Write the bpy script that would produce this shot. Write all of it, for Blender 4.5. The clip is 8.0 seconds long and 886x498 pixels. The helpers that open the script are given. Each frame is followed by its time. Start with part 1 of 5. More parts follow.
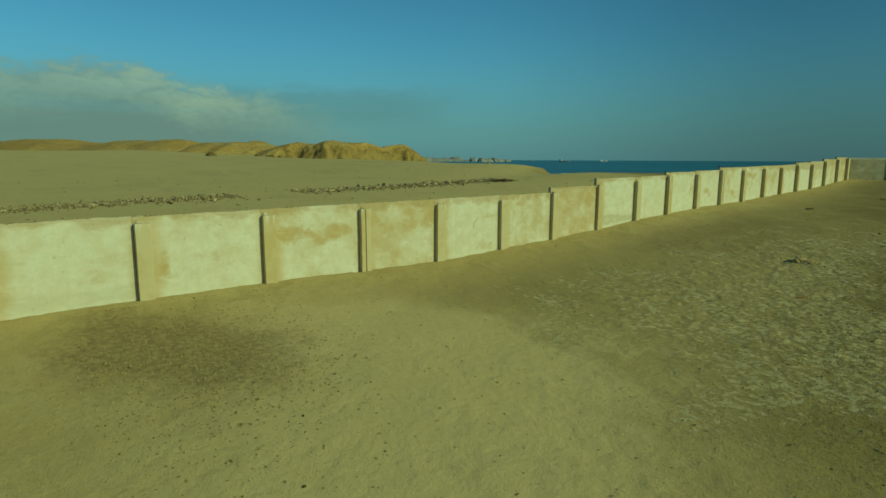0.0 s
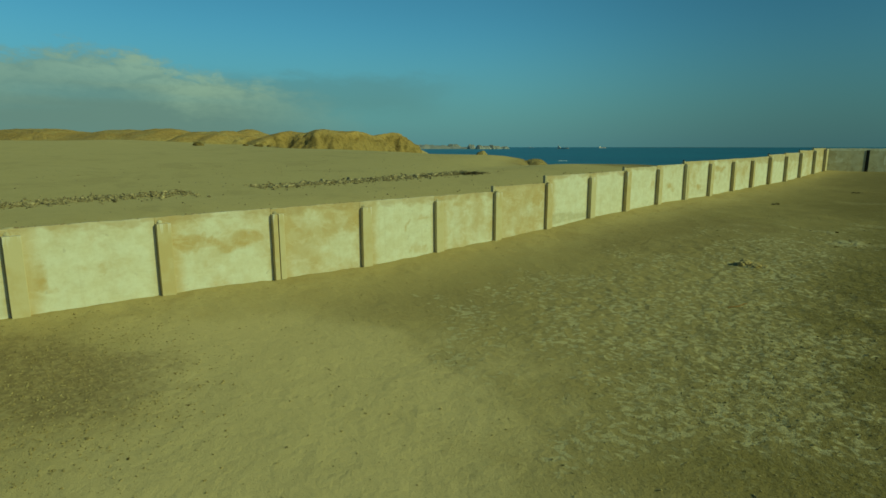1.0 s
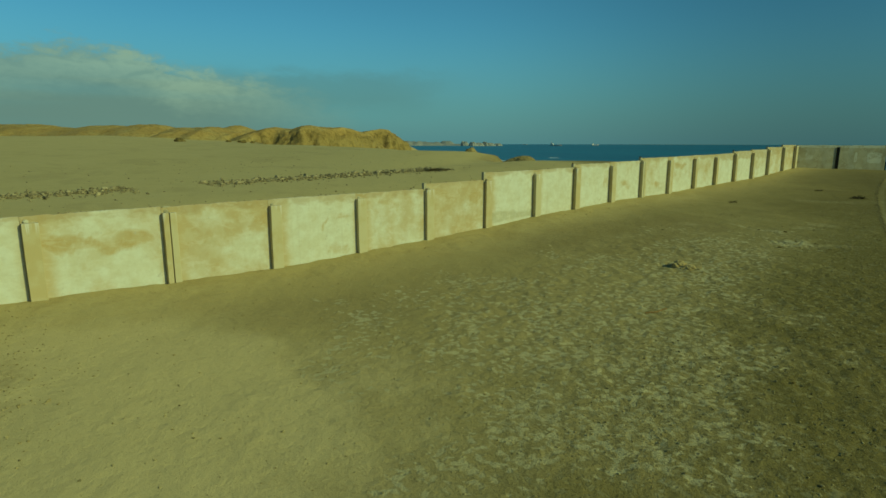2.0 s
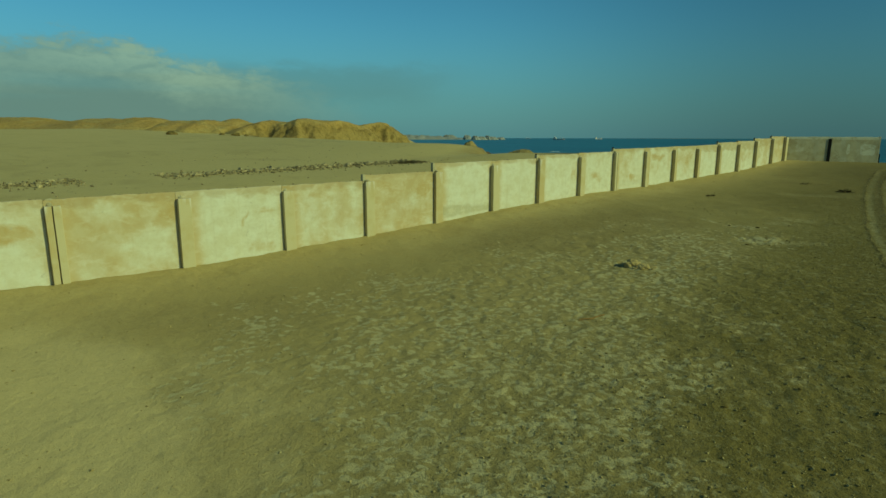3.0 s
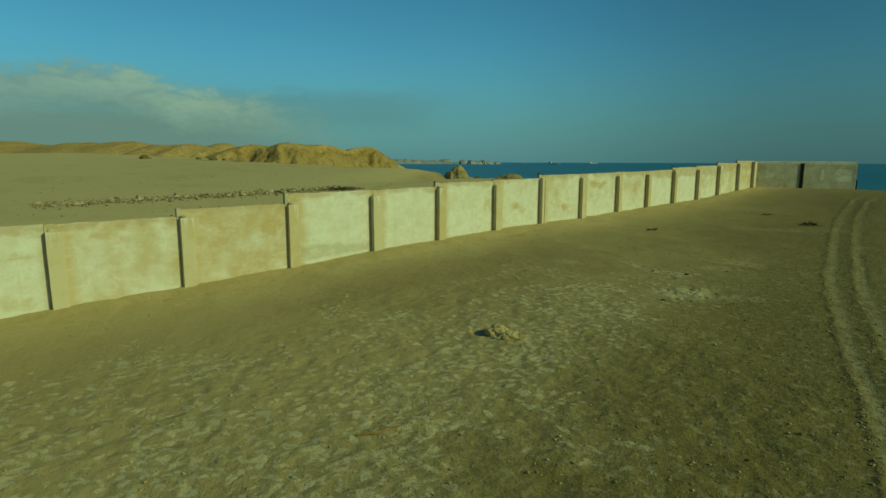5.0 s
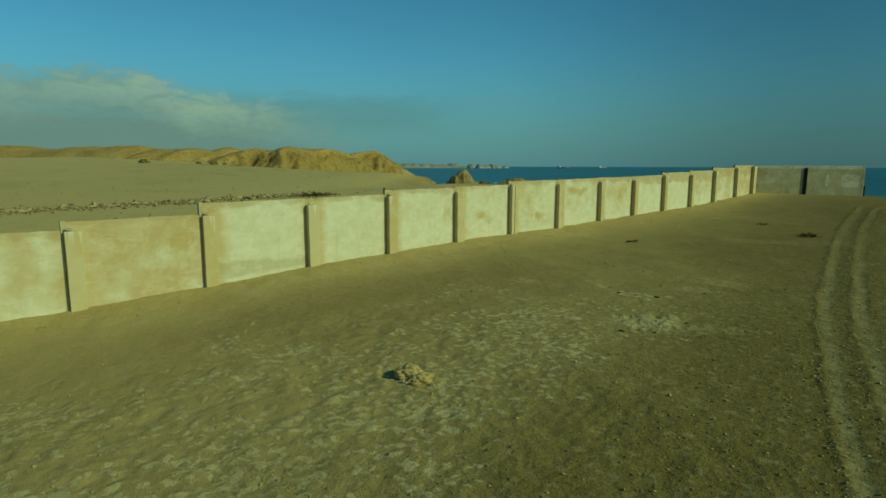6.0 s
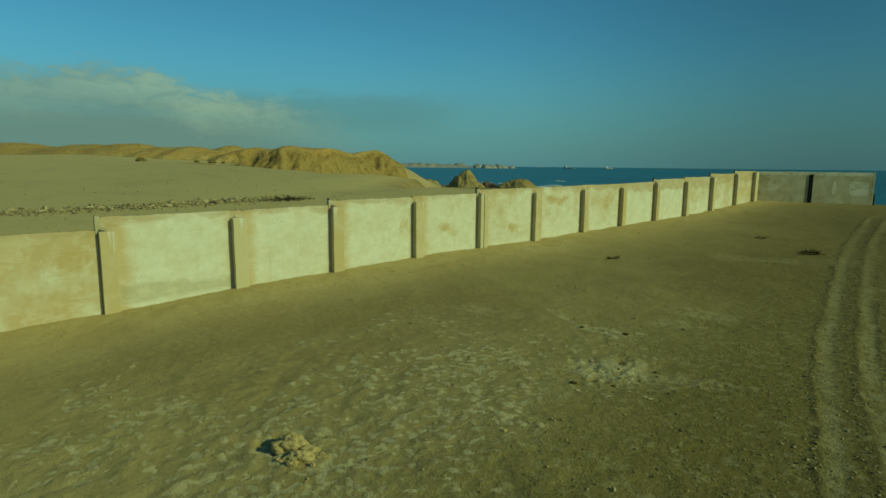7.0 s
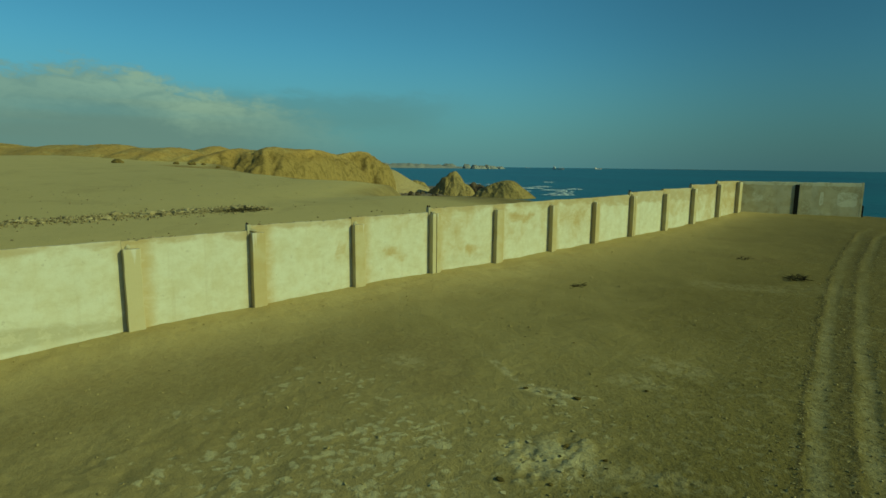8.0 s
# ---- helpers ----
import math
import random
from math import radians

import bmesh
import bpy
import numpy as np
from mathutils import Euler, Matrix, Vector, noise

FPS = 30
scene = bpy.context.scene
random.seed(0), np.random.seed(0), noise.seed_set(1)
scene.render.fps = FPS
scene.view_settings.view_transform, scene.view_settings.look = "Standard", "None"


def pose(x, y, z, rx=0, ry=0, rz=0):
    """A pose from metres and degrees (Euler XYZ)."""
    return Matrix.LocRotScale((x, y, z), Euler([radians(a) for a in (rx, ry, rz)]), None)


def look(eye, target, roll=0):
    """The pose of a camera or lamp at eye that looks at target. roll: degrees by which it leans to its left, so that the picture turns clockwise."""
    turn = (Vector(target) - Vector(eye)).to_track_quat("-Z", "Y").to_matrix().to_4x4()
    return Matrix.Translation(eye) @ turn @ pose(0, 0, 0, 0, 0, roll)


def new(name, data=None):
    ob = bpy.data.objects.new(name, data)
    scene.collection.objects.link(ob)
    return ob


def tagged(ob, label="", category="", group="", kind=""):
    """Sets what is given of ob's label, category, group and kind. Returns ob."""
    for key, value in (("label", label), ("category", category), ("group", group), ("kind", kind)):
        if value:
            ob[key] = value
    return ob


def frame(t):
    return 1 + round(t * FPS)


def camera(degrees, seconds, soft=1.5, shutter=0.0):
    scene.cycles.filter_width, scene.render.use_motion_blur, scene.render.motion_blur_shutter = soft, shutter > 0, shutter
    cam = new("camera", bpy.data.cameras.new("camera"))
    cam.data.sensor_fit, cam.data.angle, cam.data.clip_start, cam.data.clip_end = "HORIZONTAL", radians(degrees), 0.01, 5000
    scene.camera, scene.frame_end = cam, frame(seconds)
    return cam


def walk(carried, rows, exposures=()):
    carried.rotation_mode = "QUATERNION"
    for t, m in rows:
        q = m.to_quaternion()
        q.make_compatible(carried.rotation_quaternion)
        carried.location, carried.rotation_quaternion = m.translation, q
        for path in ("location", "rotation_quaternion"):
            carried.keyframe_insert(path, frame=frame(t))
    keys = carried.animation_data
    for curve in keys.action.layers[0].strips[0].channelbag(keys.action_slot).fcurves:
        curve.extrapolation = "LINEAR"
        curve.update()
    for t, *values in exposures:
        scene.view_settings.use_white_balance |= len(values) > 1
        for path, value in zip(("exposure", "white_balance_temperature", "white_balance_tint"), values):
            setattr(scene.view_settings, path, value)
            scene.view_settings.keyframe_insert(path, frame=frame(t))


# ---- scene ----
cam = camera(75.5, 8.0)
METRES, EYE, TILT, LEAN, TURN = 26.0, 4.8, -0.3, 0.0, 49.7
ROWS = [
    (0.0, 0.0, 0.0, 0.0, 0.03, -8.73, -0.19),
    (0.5, 0.0551, 0.024, 0.0126, -0.16, -9.34, -0.06),
    (1.0, 0.1051, 0.044, 0.0183, -0.12, -9.97, 0.04),
    (1.5, 0.1613, 0.0661, 0.0183, -0.15, -10.21, -0.12),
    (1.7, 0.1824, 0.0755, 0.0178, -0.78, -10.22, -0.11),
    (2.8, 0.2912, 0.1427, 0.0075, -0.33, -10.63, 0.0),
    (3.0, 0.309, 0.1613, 0.007, -0.43, -10.87, -0.11),
    (3.5, 0.3586, 0.2099, 0.0046, -0.15, -10.79, -0.22),
    (4.0, 0.4055, 0.2557, 0.0004, 0.69, -10.0, -0.14),
    (4.5, 0.4578, 0.3062, -0.0007, 1.41, -9.13, -0.13),
    (5.0, 0.5019, 0.3525, 0.0079, -0.73, -8.5, -0.13),
    (5.2, 0.5210, 0.3724, 0.0074, -0.98, -8.0, -0.16),
    (6.3, 0.6118, 0.4801, 0.0102, 0.84, -8.06, -0.27),
    (6.5, 0.6262, 0.5007, 0.0109, 1.16, -7.93, -0.42),
    (7.0, 0.6605, 0.5515, 0.0208, 0.79, -8.14, -0.54),
    (7.5, 0.6888, 0.5957, 0.0327, -0.07, -7.99, -0.61),
    (8.0, 0.7192, 0.6525, 0.0434, -0.24, -8.1, -0.65),
]
walk(cam, [(t, pose(0, 0, EYE, TILT, LEAN, TURN) @ pose(METRES * x, METRES * y, METRES * z, 90 + pitch, roll, yaw)) for t, x, y, z, yaw, pitch, roll in ROWS],
     exposures=[(0.0, -0.35, 6500, -40), (8.0, -0.35, 6500, -40)])

# ---------------------------------------------------------------- world, sun, exposure
SUN_EL, SUN_AZ = 27.0, 64.0
sun_dir = Vector((math.cos(radians(SUN_EL)) * math.sin(radians(SUN_AZ)), math.cos(radians(SUN_EL)) * math.cos(radians(SUN_AZ)), math.sin(radians(SUN_EL))))
sun = new("sun", bpy.data.lights.new("sun", "SUN"))
sun.data.energy, sun.data.angle, sun.data.color = 3.75, radians(0.6), (1.0, 0.85, 0.52)
sun.matrix_world = look(sun_dir * 300, (0, 0, 0))


class Nodes:
    """Short writing for node trees."""

    def __init__(self, tree):
        self.t = tree
        tree.nodes.clear()

    def add(self, kind, **props):
        n = self.t.nodes.new(kind)
        for k, v in props.items():
            setattr(n, k, v)
        return n

    def put(self, socket, value):
        if isinstance(value, bpy.types.NodeSocket):
            self.t.links.new(value, socket)
        else:
            socket.default_value = value

    def math(self, op, a, b=0.0, c=0.0, clamp=False):
        n = self.add("ShaderNodeMath", operation=op, use_clamp=clamp)
        for i, v in enumerate((a, b, c)):
            self.put(n.inputs[i], v)
        return n.outputs[0]

    def noise(self, vec, scale, detail=4.0, rough=0.55, distortion=0.0):
        n = self.add("ShaderNodeTexNoise")
        self.put(n.inputs["Vector"], vec)
        for k, v in (("Scale", scale), ("Detail", detail), ("Roughness", rough), ("Distortion", distortion)):
            self.put(n.inputs[k], v)
        return n.outputs[0]

    def voronoi(self, vec, scale, feature="F1", rnd=1.0):
        n = self.add("ShaderNodeTexVoronoi", feature=feature)
        self.put(n.inputs["Vector"], vec)
        self.put(n.inputs["Scale"], scale)
        self.put(n.inputs["Randomness"], rnd)
        return n.outputs["Distance"]

    def ramp(self, fac, lo, hi, a=0.0, b=1.0):
        n = self.add("ShaderNodeMapRange", interpolation_type="SMOOTHSTEP", clamp=True)
        for i, v in enumerate((fac, lo, hi, a, b)):
            self.put(n.inputs[i], v)
        return n.outputs[0]

    def mix(self, fac, a, b, blend="MIX"):
        n = self.add("ShaderNodeMix", data_type="RGBA", blend_type=blend)
        self.put(n.inputs[0], fac)
        self.put(n.inputs[6], a if isinstance(a, bpy.types.NodeSocket) else (*a, 1))
        self.put(n.inputs[7], b if isinstance(b, bpy.types.NodeSocket) else (*b, 1))
        return n.outputs[2]

    def scaled(self, vec, s):
        n = self.add("ShaderNodeVectorMath", operation="MULTIPLY")
        self.put(n.inputs[0], vec)
        self.put(n.inputs[1], s)
        return n.outputs[0]

    def xyz(self, vec):
        n = self.add("ShaderNodeSeparateXYZ")
        self.put(n.inputs[0], vec)
        return n.outputs

    def surface(self, color, rough=0.9, bump=None, strength=0.4, distance=0.02, metallic=0.0, specular=0.3):
        b = self.add("ShaderNodeBsdfPrincipled")
        self.put(b.inputs["Base Color"], color if isinstance(color, bpy.types.NodeSocket) else (*color, 1))
        self.put(b.inputs["Roughness"], rough)
        self.put(b.inputs["Metallic"], metallic)
        self.put(b.inputs["Specular IOR Level"], specular)
        if bump is not None:
            n = self.add("ShaderNodeBump")
            n.inputs["Strength"].default_value, n.inputs["Distance"].default_value = strength, distance
            self.put(n.inputs["Height"], bump)
            self.t.links.new(n.outputs[0], b.inputs["Normal"])
        out = self.add("ShaderNodeOutputMaterial")
        self.t.links.new(b.outputs[0], out.inputs[0])


def make_world():
    w = bpy.data.worlds.new("sky")
    scene.world = w
    w.use_nodes = True
    n = Nodes(w.node_tree)
    sky = n.add("ShaderNodeTexSky", sky_type="NISHITA", sun_disc=False, sun_elevation=radians(SUN_EL), sun_rotation=radians(SUN_AZ))
    sky.air_density, sky.dust_density, sky.ozone_density, sky.altitude = 1.0, 0.5, 2.5, 30.0
    d = n.add("ShaderNodeTexCoord").outputs["Generated"]
    x, y, z = n.xyz(d)
    flat = n.math("SQRT", n.math("ADD", n.math("MULTIPLY", x, x), n.math("MULTIPLY", y, y)))
    west = n.math("MULTIPLY", n.math("ARCTAN2", n.math("MULTIPLY", x, -1.0), y), 57.296)   # degrees west of north
    high = n.math("DIVIDE", z, flat)
    at = n.add("ShaderNodeCombineXYZ")
    n.put(at.inputs[0], n.math("MULTIPLY", west, 0.0175))
    n.put(at.inputs[1], n.math("MULTIPLY", high, 2.0))
    at = at.outputs[0]
    soft = n.noise(at, 9.0, 4.0, 0.5)
    puff = n.noise(at, 22.0, 7.0, 0.58, 0.3)
    fine = n.noise(at, 60.0, 6.0, 0.6)
    # a low bank of cloud inland, sinking towards the sea
    top = n.math("ADD", n.ramp(west, 51.0, 65.0, 0.03, 0.100), n.math("ADD", n.ramp(west, 63.0, 71.0, 0.0, 0.018), n.math("ADD", n.ramp(west, 72.5, 77.5, 0.0, 0.026), n.ramp(west, 80.0, 88.0, 0.0, -0.018))))
    top = n.math("ADD", top, n.math("MULTIPLY", n.math("SUBTRACT", soft, 0.5), 0.03))
    top = n.math("ADD", top, n.math("MULTIPLY", n.math("SUBTRACT", puff, 0.5), 0.06))
    top = n.math("ADD", top, n.math("MULTIPLY", n.math("SUBTRACT", fine, 0.5), 0.03))
    under = n.math("SUBTRACT", top, high)
    cover = n.math("MULTIPLY", n.ramp(under, -0.008, n.ramp(west, 60.0, 76.0, 0.05, 0.022)), n.math("MULTIPLY", n.ramp(west, 52.0, 72.0), n.ramp(west, 165.0, 120.0)))
    layers = n.add("ShaderNodeCombineXYZ")
    n.put(layers.inputs[0], n.math("MULTIPLY", west, 0.03))
    n.put(layers.inputs[1], n.math("MULTIPLY", high, 34.0))
    streak = n.noise(layers.outputs[0], 1.0, 4.0, 0.5, 0.3)
    cover = n.math("MULTIPLY", cover, n.ramp(streak, 0.34, 0.56, 0.86, 0.97))
    gap = n.math("MULTIPLY", n.math("MULTIPLY", n.ramp(high, 0.058, 0.069), n.ramp(high, 0.092, 0.081)), n.ramp(west, 72.0, 82.0))
    cover = n.math("MULTIPLY", cover, n.math("SUBTRACT", 1.0, n.math("MULTIPLY", n.math("MULTIPLY", gap, n.ramp(soft, 0.35, 0.6, 0.4, 1.0)), 0.12)))
    lit = n.math("MULTIPLY", n.ramp(under, 0.0, 0.020, 0.55, 1.0), n.ramp(under, 0.030, 0.085, 1.0, 0.03))
    lit = n.math("MULTIPLY", lit, n.ramp(puff, 0.34, 0.60, 0.45, 1.0))
    lit = n.math("MULTIPLY", lit, n.math("MULTIPLY", n.ramp(west, 58.0, 72.0, 0.35, 1.0), n.ramp(west, 78.5, 85.0, 1.0, 0.6)))
    cloud = n.mix(lit, (2.75, 3.5, 3.7), (5.1, 5.75, 5.2))
    clear = n.mix(1.0, sky.outputs[0], (0.64, 0.93, 1.18), "MULTIPLY")
    clear = n.mix(n.ramp(z, 0.20, -0.02, 0.0, 0.85), clear, (1.52, 2.68, 3.72))
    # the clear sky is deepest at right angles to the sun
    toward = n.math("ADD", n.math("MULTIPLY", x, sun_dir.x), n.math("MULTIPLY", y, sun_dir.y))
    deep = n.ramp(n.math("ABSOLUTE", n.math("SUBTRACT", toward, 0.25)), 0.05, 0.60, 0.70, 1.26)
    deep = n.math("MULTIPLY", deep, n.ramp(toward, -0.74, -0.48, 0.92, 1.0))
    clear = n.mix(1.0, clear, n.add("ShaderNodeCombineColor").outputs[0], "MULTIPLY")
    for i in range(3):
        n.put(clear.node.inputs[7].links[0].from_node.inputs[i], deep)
    # thin smear of cloud trailing off over the bay
    trail = n.math("MULTIPLY", n.ramp(n.math("ADD", high, n.math("MULTIPLY", n.math("SUBTRACT", puff, 0.5), 0.05)), 0.128, 0.095), n.ramp(high, 0.03, 0.075))
    trail = n.math("MULTIPLY", trail, n.math("MULTIPLY", n.ramp(west, 43.0, 56.0), n.ramp(west, 76.0, 64.0)))
    trail = n.math("MULTIPLY", trail, n.ramp(soft, 0.32, 0.58, 0.5, 1.0))
    clear = n.mix(n.math("MULTIPLY", trail, 0.40), clear, (2.0, 2.9, 3.25))
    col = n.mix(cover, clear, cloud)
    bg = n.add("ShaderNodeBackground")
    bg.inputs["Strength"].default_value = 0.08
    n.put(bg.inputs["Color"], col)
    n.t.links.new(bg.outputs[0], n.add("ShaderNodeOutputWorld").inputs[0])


make_world()

# ---------------------------------------------------------------- the lie of the land
WALL_Y = [0.5, 3.56, 7.18, 10.75, 14.24, 17.83, 21.3, 24.9, 28.43, 31.79, 35.3, 38.65, 42.05, 45.6, 48.88, 52.2, 55.6, 58.85, 62.25, 65.5]
WALL_Z = [0.90, 0.94, 0.96, 0.88, 0.86, 0.95, 1.13, 1.31, 1.56, 1.70, 1.90, 1.99, 2.04, 2.18, 2.30, 2.42, 2.51, 2.72, 2.96, 3.17]
SLOPE = (-0.06969, 0.04059, -0.02504, 0.03003, 0.00113, 0.00009, 0.00019, -0.00332)
FACE = -17.12          # front of the pillars
PANEL = FACE - 0.16    # front of the wall panels
SEA = -11.0
BRIM = 0.40             # low swell along the brink of the plateau
RUT_Y = [-30.0, 10.0, 20.0, 28.2, 31.4, 35.0, 38.3, 42.9, 47.3, 52.6, 57.0, 62.0]
RUT_X = [6.0, 4.5, 2.0, -0.75, -2.05, -3.30, -4.25, -5.47, -6.54, -7.75, -8.6, -9.4]
EDGE_X = [-6000, -700, -330, -250, -190, -146, -110, -75, -62, -55, -51, -46.5, -38, -26, -17, -8, 60, 200, 6000]
EDGE_Y = [2600, 300, 150, 118, 90, 64, 66, 59.5, 57.5, 60, 61.5, 56, 57, 60, 70, 73, 76, 110, 2500]


def smooth(a, lo, hi):
    t = np.clip((a - lo) / (hi - lo), 0, 1)
    return t * t * (3 - 2 * t)


TABLES = {}


def lattice(seed, x, y):
    """Smooth value noise, -1 to 1, on arrays."""
    if seed not in TABLES:
        TABLES[seed] = np.random.RandomState(seed).rand(256, 256) * 2 - 1
    table = TABLES[seed]
    xi, yi = np.floor(x).astype(int), np.floor(y).astype(int)
    fx, fy = x - xi, y - yi
    fx, fy = fx * fx * (3 - 2 * fx), fy * fy * (3 - 2 * fy)
    a, b = table[xi % 256, yi % 256], table[(xi + 1) % 256, yi % 256]
    c, e = table[xi % 256, (yi + 1) % 256], table[(xi + 1) % 256, (yi + 1) % 256]
    return (a * (1 - fx) + b * fx) * (1 - fy) + (c * (1 - fx) + e * fx) * fy


def fractal(seed, x, y, size, octaves=4, gain=0.5):
    total, amp = 0.0, 1.0
    for i in range(octaves):
        total = total + amp * lattice(seed + i, x / size + 17.3 * i, y / size + 9.1 * i)
        size, amp = size / 2.03, amp * gain
    return total


def land(x, y):
    """Height of the ground, without small relief."""
    x, y = np.asarray(x, float), np.asarray(y, float)
    base = np.interp(y, WALL_Y, WALL_Z)
    d = np.clip(x - FACE, 0, 20)
    v = (np.clip(y, 2, 66) - 30) / 30
    a = SLOPE
    yard = base + d * (a[0] + a[1] * v + a[2] * v ** 2 + a[3] * v ** 3) + d * d * (a[4] + a[5] * v + a[6] * v ** 2 + a[7] * v ** 3)
    r = np.maximum(-x - 17.3, 0)
    over = y - np.interp(x, EDGE_X, EDGE_Y)
    over = over + 1.5 * lattice(31, x / 14, y / 14) * smooth(-x, 25, 60)
    plain = 1.05 + 0.0265 * np.minimum(np.maximum(-x, 17), 270) + 0.026 * np.clip(y - 8, -20, 60) * np.exp(-np.maximum(r - 22, 0) / 110)
    plain = plain - 0.017 * np.clip(y - 62, 0, 80) * smooth(-x, 70, 150)
    plain = plain + (0.45 + 0.45 * smooth(x, -120, -80)) * smooth(over, -30, -3) * smooth(-x, 43, 54) * smooth(x, -190, -150)
    plain = plain + BRIM * smooth(over, -14, -2) * smooth(x, -45, -37) * smooth(-x, 20, 24)
    k = smooth(r, 0, 16)
    z = np.where(x > -17.3, yard, base * (1 - k) + plain * k)
    # the land leans a little down towards the north-west
    z = z - 0.00524 * (0.763 * np.minimum(-x, 520) + 0.647 * np.clip(y, -200, 250))
    # the brink above the shore
    fall = np.where(over > 0, (0.75 - 0.42 * smooth(-x, 120, 220)) * np.maximum(over, 0) - 0.0, 0) + 0.5 * smooth(over, -4, 1) * smooth(-x, 30, 50)
    return np.maximum(z - fall, SEA - 4 + 3.2 * smooth(-x, 150, 260))


def rut(x, y):
    """The two tyre ruts: their beds, the rims thrown up beside them, and the loose dark soil between."""
    u = (x - np.interp(y, RUT_Y, RUT_X)) * 0.955
    u = u + 0.04 * lattice(77, y / 2.5, y * 0)
    edge = 0.018 * lattice(78, y / 0.9, y * 0 + 3) + 0.012 * lattice(79, y / 0.22, y * 0 + 9)
    wheel = np.exp(-((u - 0.02 + edge) / 0.145) ** 4) + np.exp(-((u - 0.80 - edge) / 0.15) ** 4)
    rim = np.exp(-((u + 0.24 + 2 * edge) / 0.045) ** 2) + 0.9 * np.exp(-((u - 0.53 + 2 * edge) / 0.05) ** 2) + 0.4 * np.exp(-((u - 1.08 + edge) / 0.07) ** 2)
    soil = np.exp(-((u - 0.40) / 0.20) ** 4) + 0.7 * np.exp(-((u - 1.22) / 0.18) ** 4) + 0.5 * np.exp(-((u + 0.32) / 0.10) ** 4)
    return wheel, rim, soil


def crust_zone(x, y):
    """Where the salt crust lies, 0 to 1."""
    wob = 0.45 * fractal(51, x, y, 2.4, 4, 0.6)

    def patch(cx, cy, rx, ry, turn):
        c, q = math.cos(radians(turn)), math.sin(radians(turn))
        u, v = ((x - cx) * c + (y - cy) * q) / rx, ((y - cy) * c - (x - cx) * q) / ry
        return smooth(-(np.hypot(u, v) + wob), -1.4, -0.45)
    zone = np.maximum(np.maximum(patch(-7.6, 18.6, 4.6, 6.6, 12), 0.80 * patch(-8.4, 26.4, 3.1, 5.4, 4)), 0.36 * patch(-7.2, 33.0, 2.4, 2.6, 30))
    zone = np.maximum(zone, 0.8 * patch(-8.3, 29.5, 2.1, 2.3, 30))
    zone = np.maximum(zone, 0.9 * patch(-4.4, 16.8, 2.8, 4.6, -10))
    return np.maximum(zone, 0.55 * patch(-11.2, 18.0, 2.0, 4.0, -8))


SCAB_X, SCAB_Y, SCAB_STEP = -15.5, 7.0, 0.035


def lay_scabs():
    """Lays ragged scabs of salt crust over the zone; returns their thickness, 0 to 1, on a raster."""
    rng = np.random.RandomState(404)
    nx, ny = int(15.5 / SCAB_STEP), int(32.0 / SCAB_STEP)
    gx, gy = np.meshgrid(SCAB_X + SCAB_STEP * np.arange(nx), SCAB_Y + SCAB_STEP * np.arange(ny), indexing="ij")
    wx = gx + 0.062 * fractal(84, gx, gy, 0.22, 3, 0.6)
    wy = gy + 0.062 * fractal(94, gx, gy, 0.22, 3, 0.6)
    field = np.zeros((nx, ny))
    cx, cy = np.meshgrid(np.arange(-15.0, -0.5, 0.142), np.arange(7.5, 38.5, 0.142), indexing="ij")
    px, py = (cx + rng.uniform(-0.09, 0.09, cx.shape)).ravel(), (cy + rng.uniform(-0.09, 0.09, cx.shape)).ravel()
    zone = crust_zone(px, py)
    keep = rng.rand(len(px)) < 1.25 * zone * np.clip(0.74 + 0.45 * lattice(83, px / 1.1, py / 1.1), 0.25, 1)
    for x, y, q in zip(px[keep], py[keep], zone[keep]):
        size = (0.05 + 0.065 * rng.rand() + (0.06 * rng.rand() if rng.rand() > 0.85 else 0)) * (0.97 if y > 22.5 else 1.0)
        thin, a = size * rng.uniform(0.32, 0.75), rng.uniform(0, math.pi)
        much = (0.5 + 0.5 * rng.rand()) * min(1.0, 0.4 + q)
        i, j, k = int((x - SCAB_X) / SCAB_STEP), int((y - SCAB_Y) / SCAB_STEP), int(1.8 * size / SCAB_STEP) + 3
        w = np.s_[max(i - k, 0):i + k, max(j - k, 0):j + k]
        dx, dy = wx[w] - x, wy[w] - y
        u, v = (dx * math.cos(a) + dy * math.sin(a)) / size, (dy * math.cos(a) - dx * math.sin(a)) / thin
        field[w] = np.maximum(field[w], much * np.exp(-(u * u + v * v) ** 1.7))
    return field


SCABS = lay_scabs()


def scab(x, y):
    """Thickness of the salt crust at a place, 0 to 1."""
    u, v = (np.asarray(x, float) - SCAB_X) / SCAB_STEP, (np.asarray(y, float) - SCAB_Y) / SCAB_STEP
    inside = (u > 0) & (v > 0) & (u < SCABS.shape[0] - 2) & (v < SCABS.shape[1] - 2)
    u, v = np.clip(u, 0, SCABS.shape[0] - 2.001), np.clip(v, 0, SCABS.shape[1] - 2.001)
    i, j = u.astype(int), v.astype(int)
    fu, fv = u - i, v - j
    f = (SCABS[i, j] * (1 - fu) + SCABS[i + 1, j] * fu) * (1 - fv) + (SCABS[i, j + 1] * (1 - fu) + SCABS[i + 1, j + 1] * fu) * fv
    return f * inside


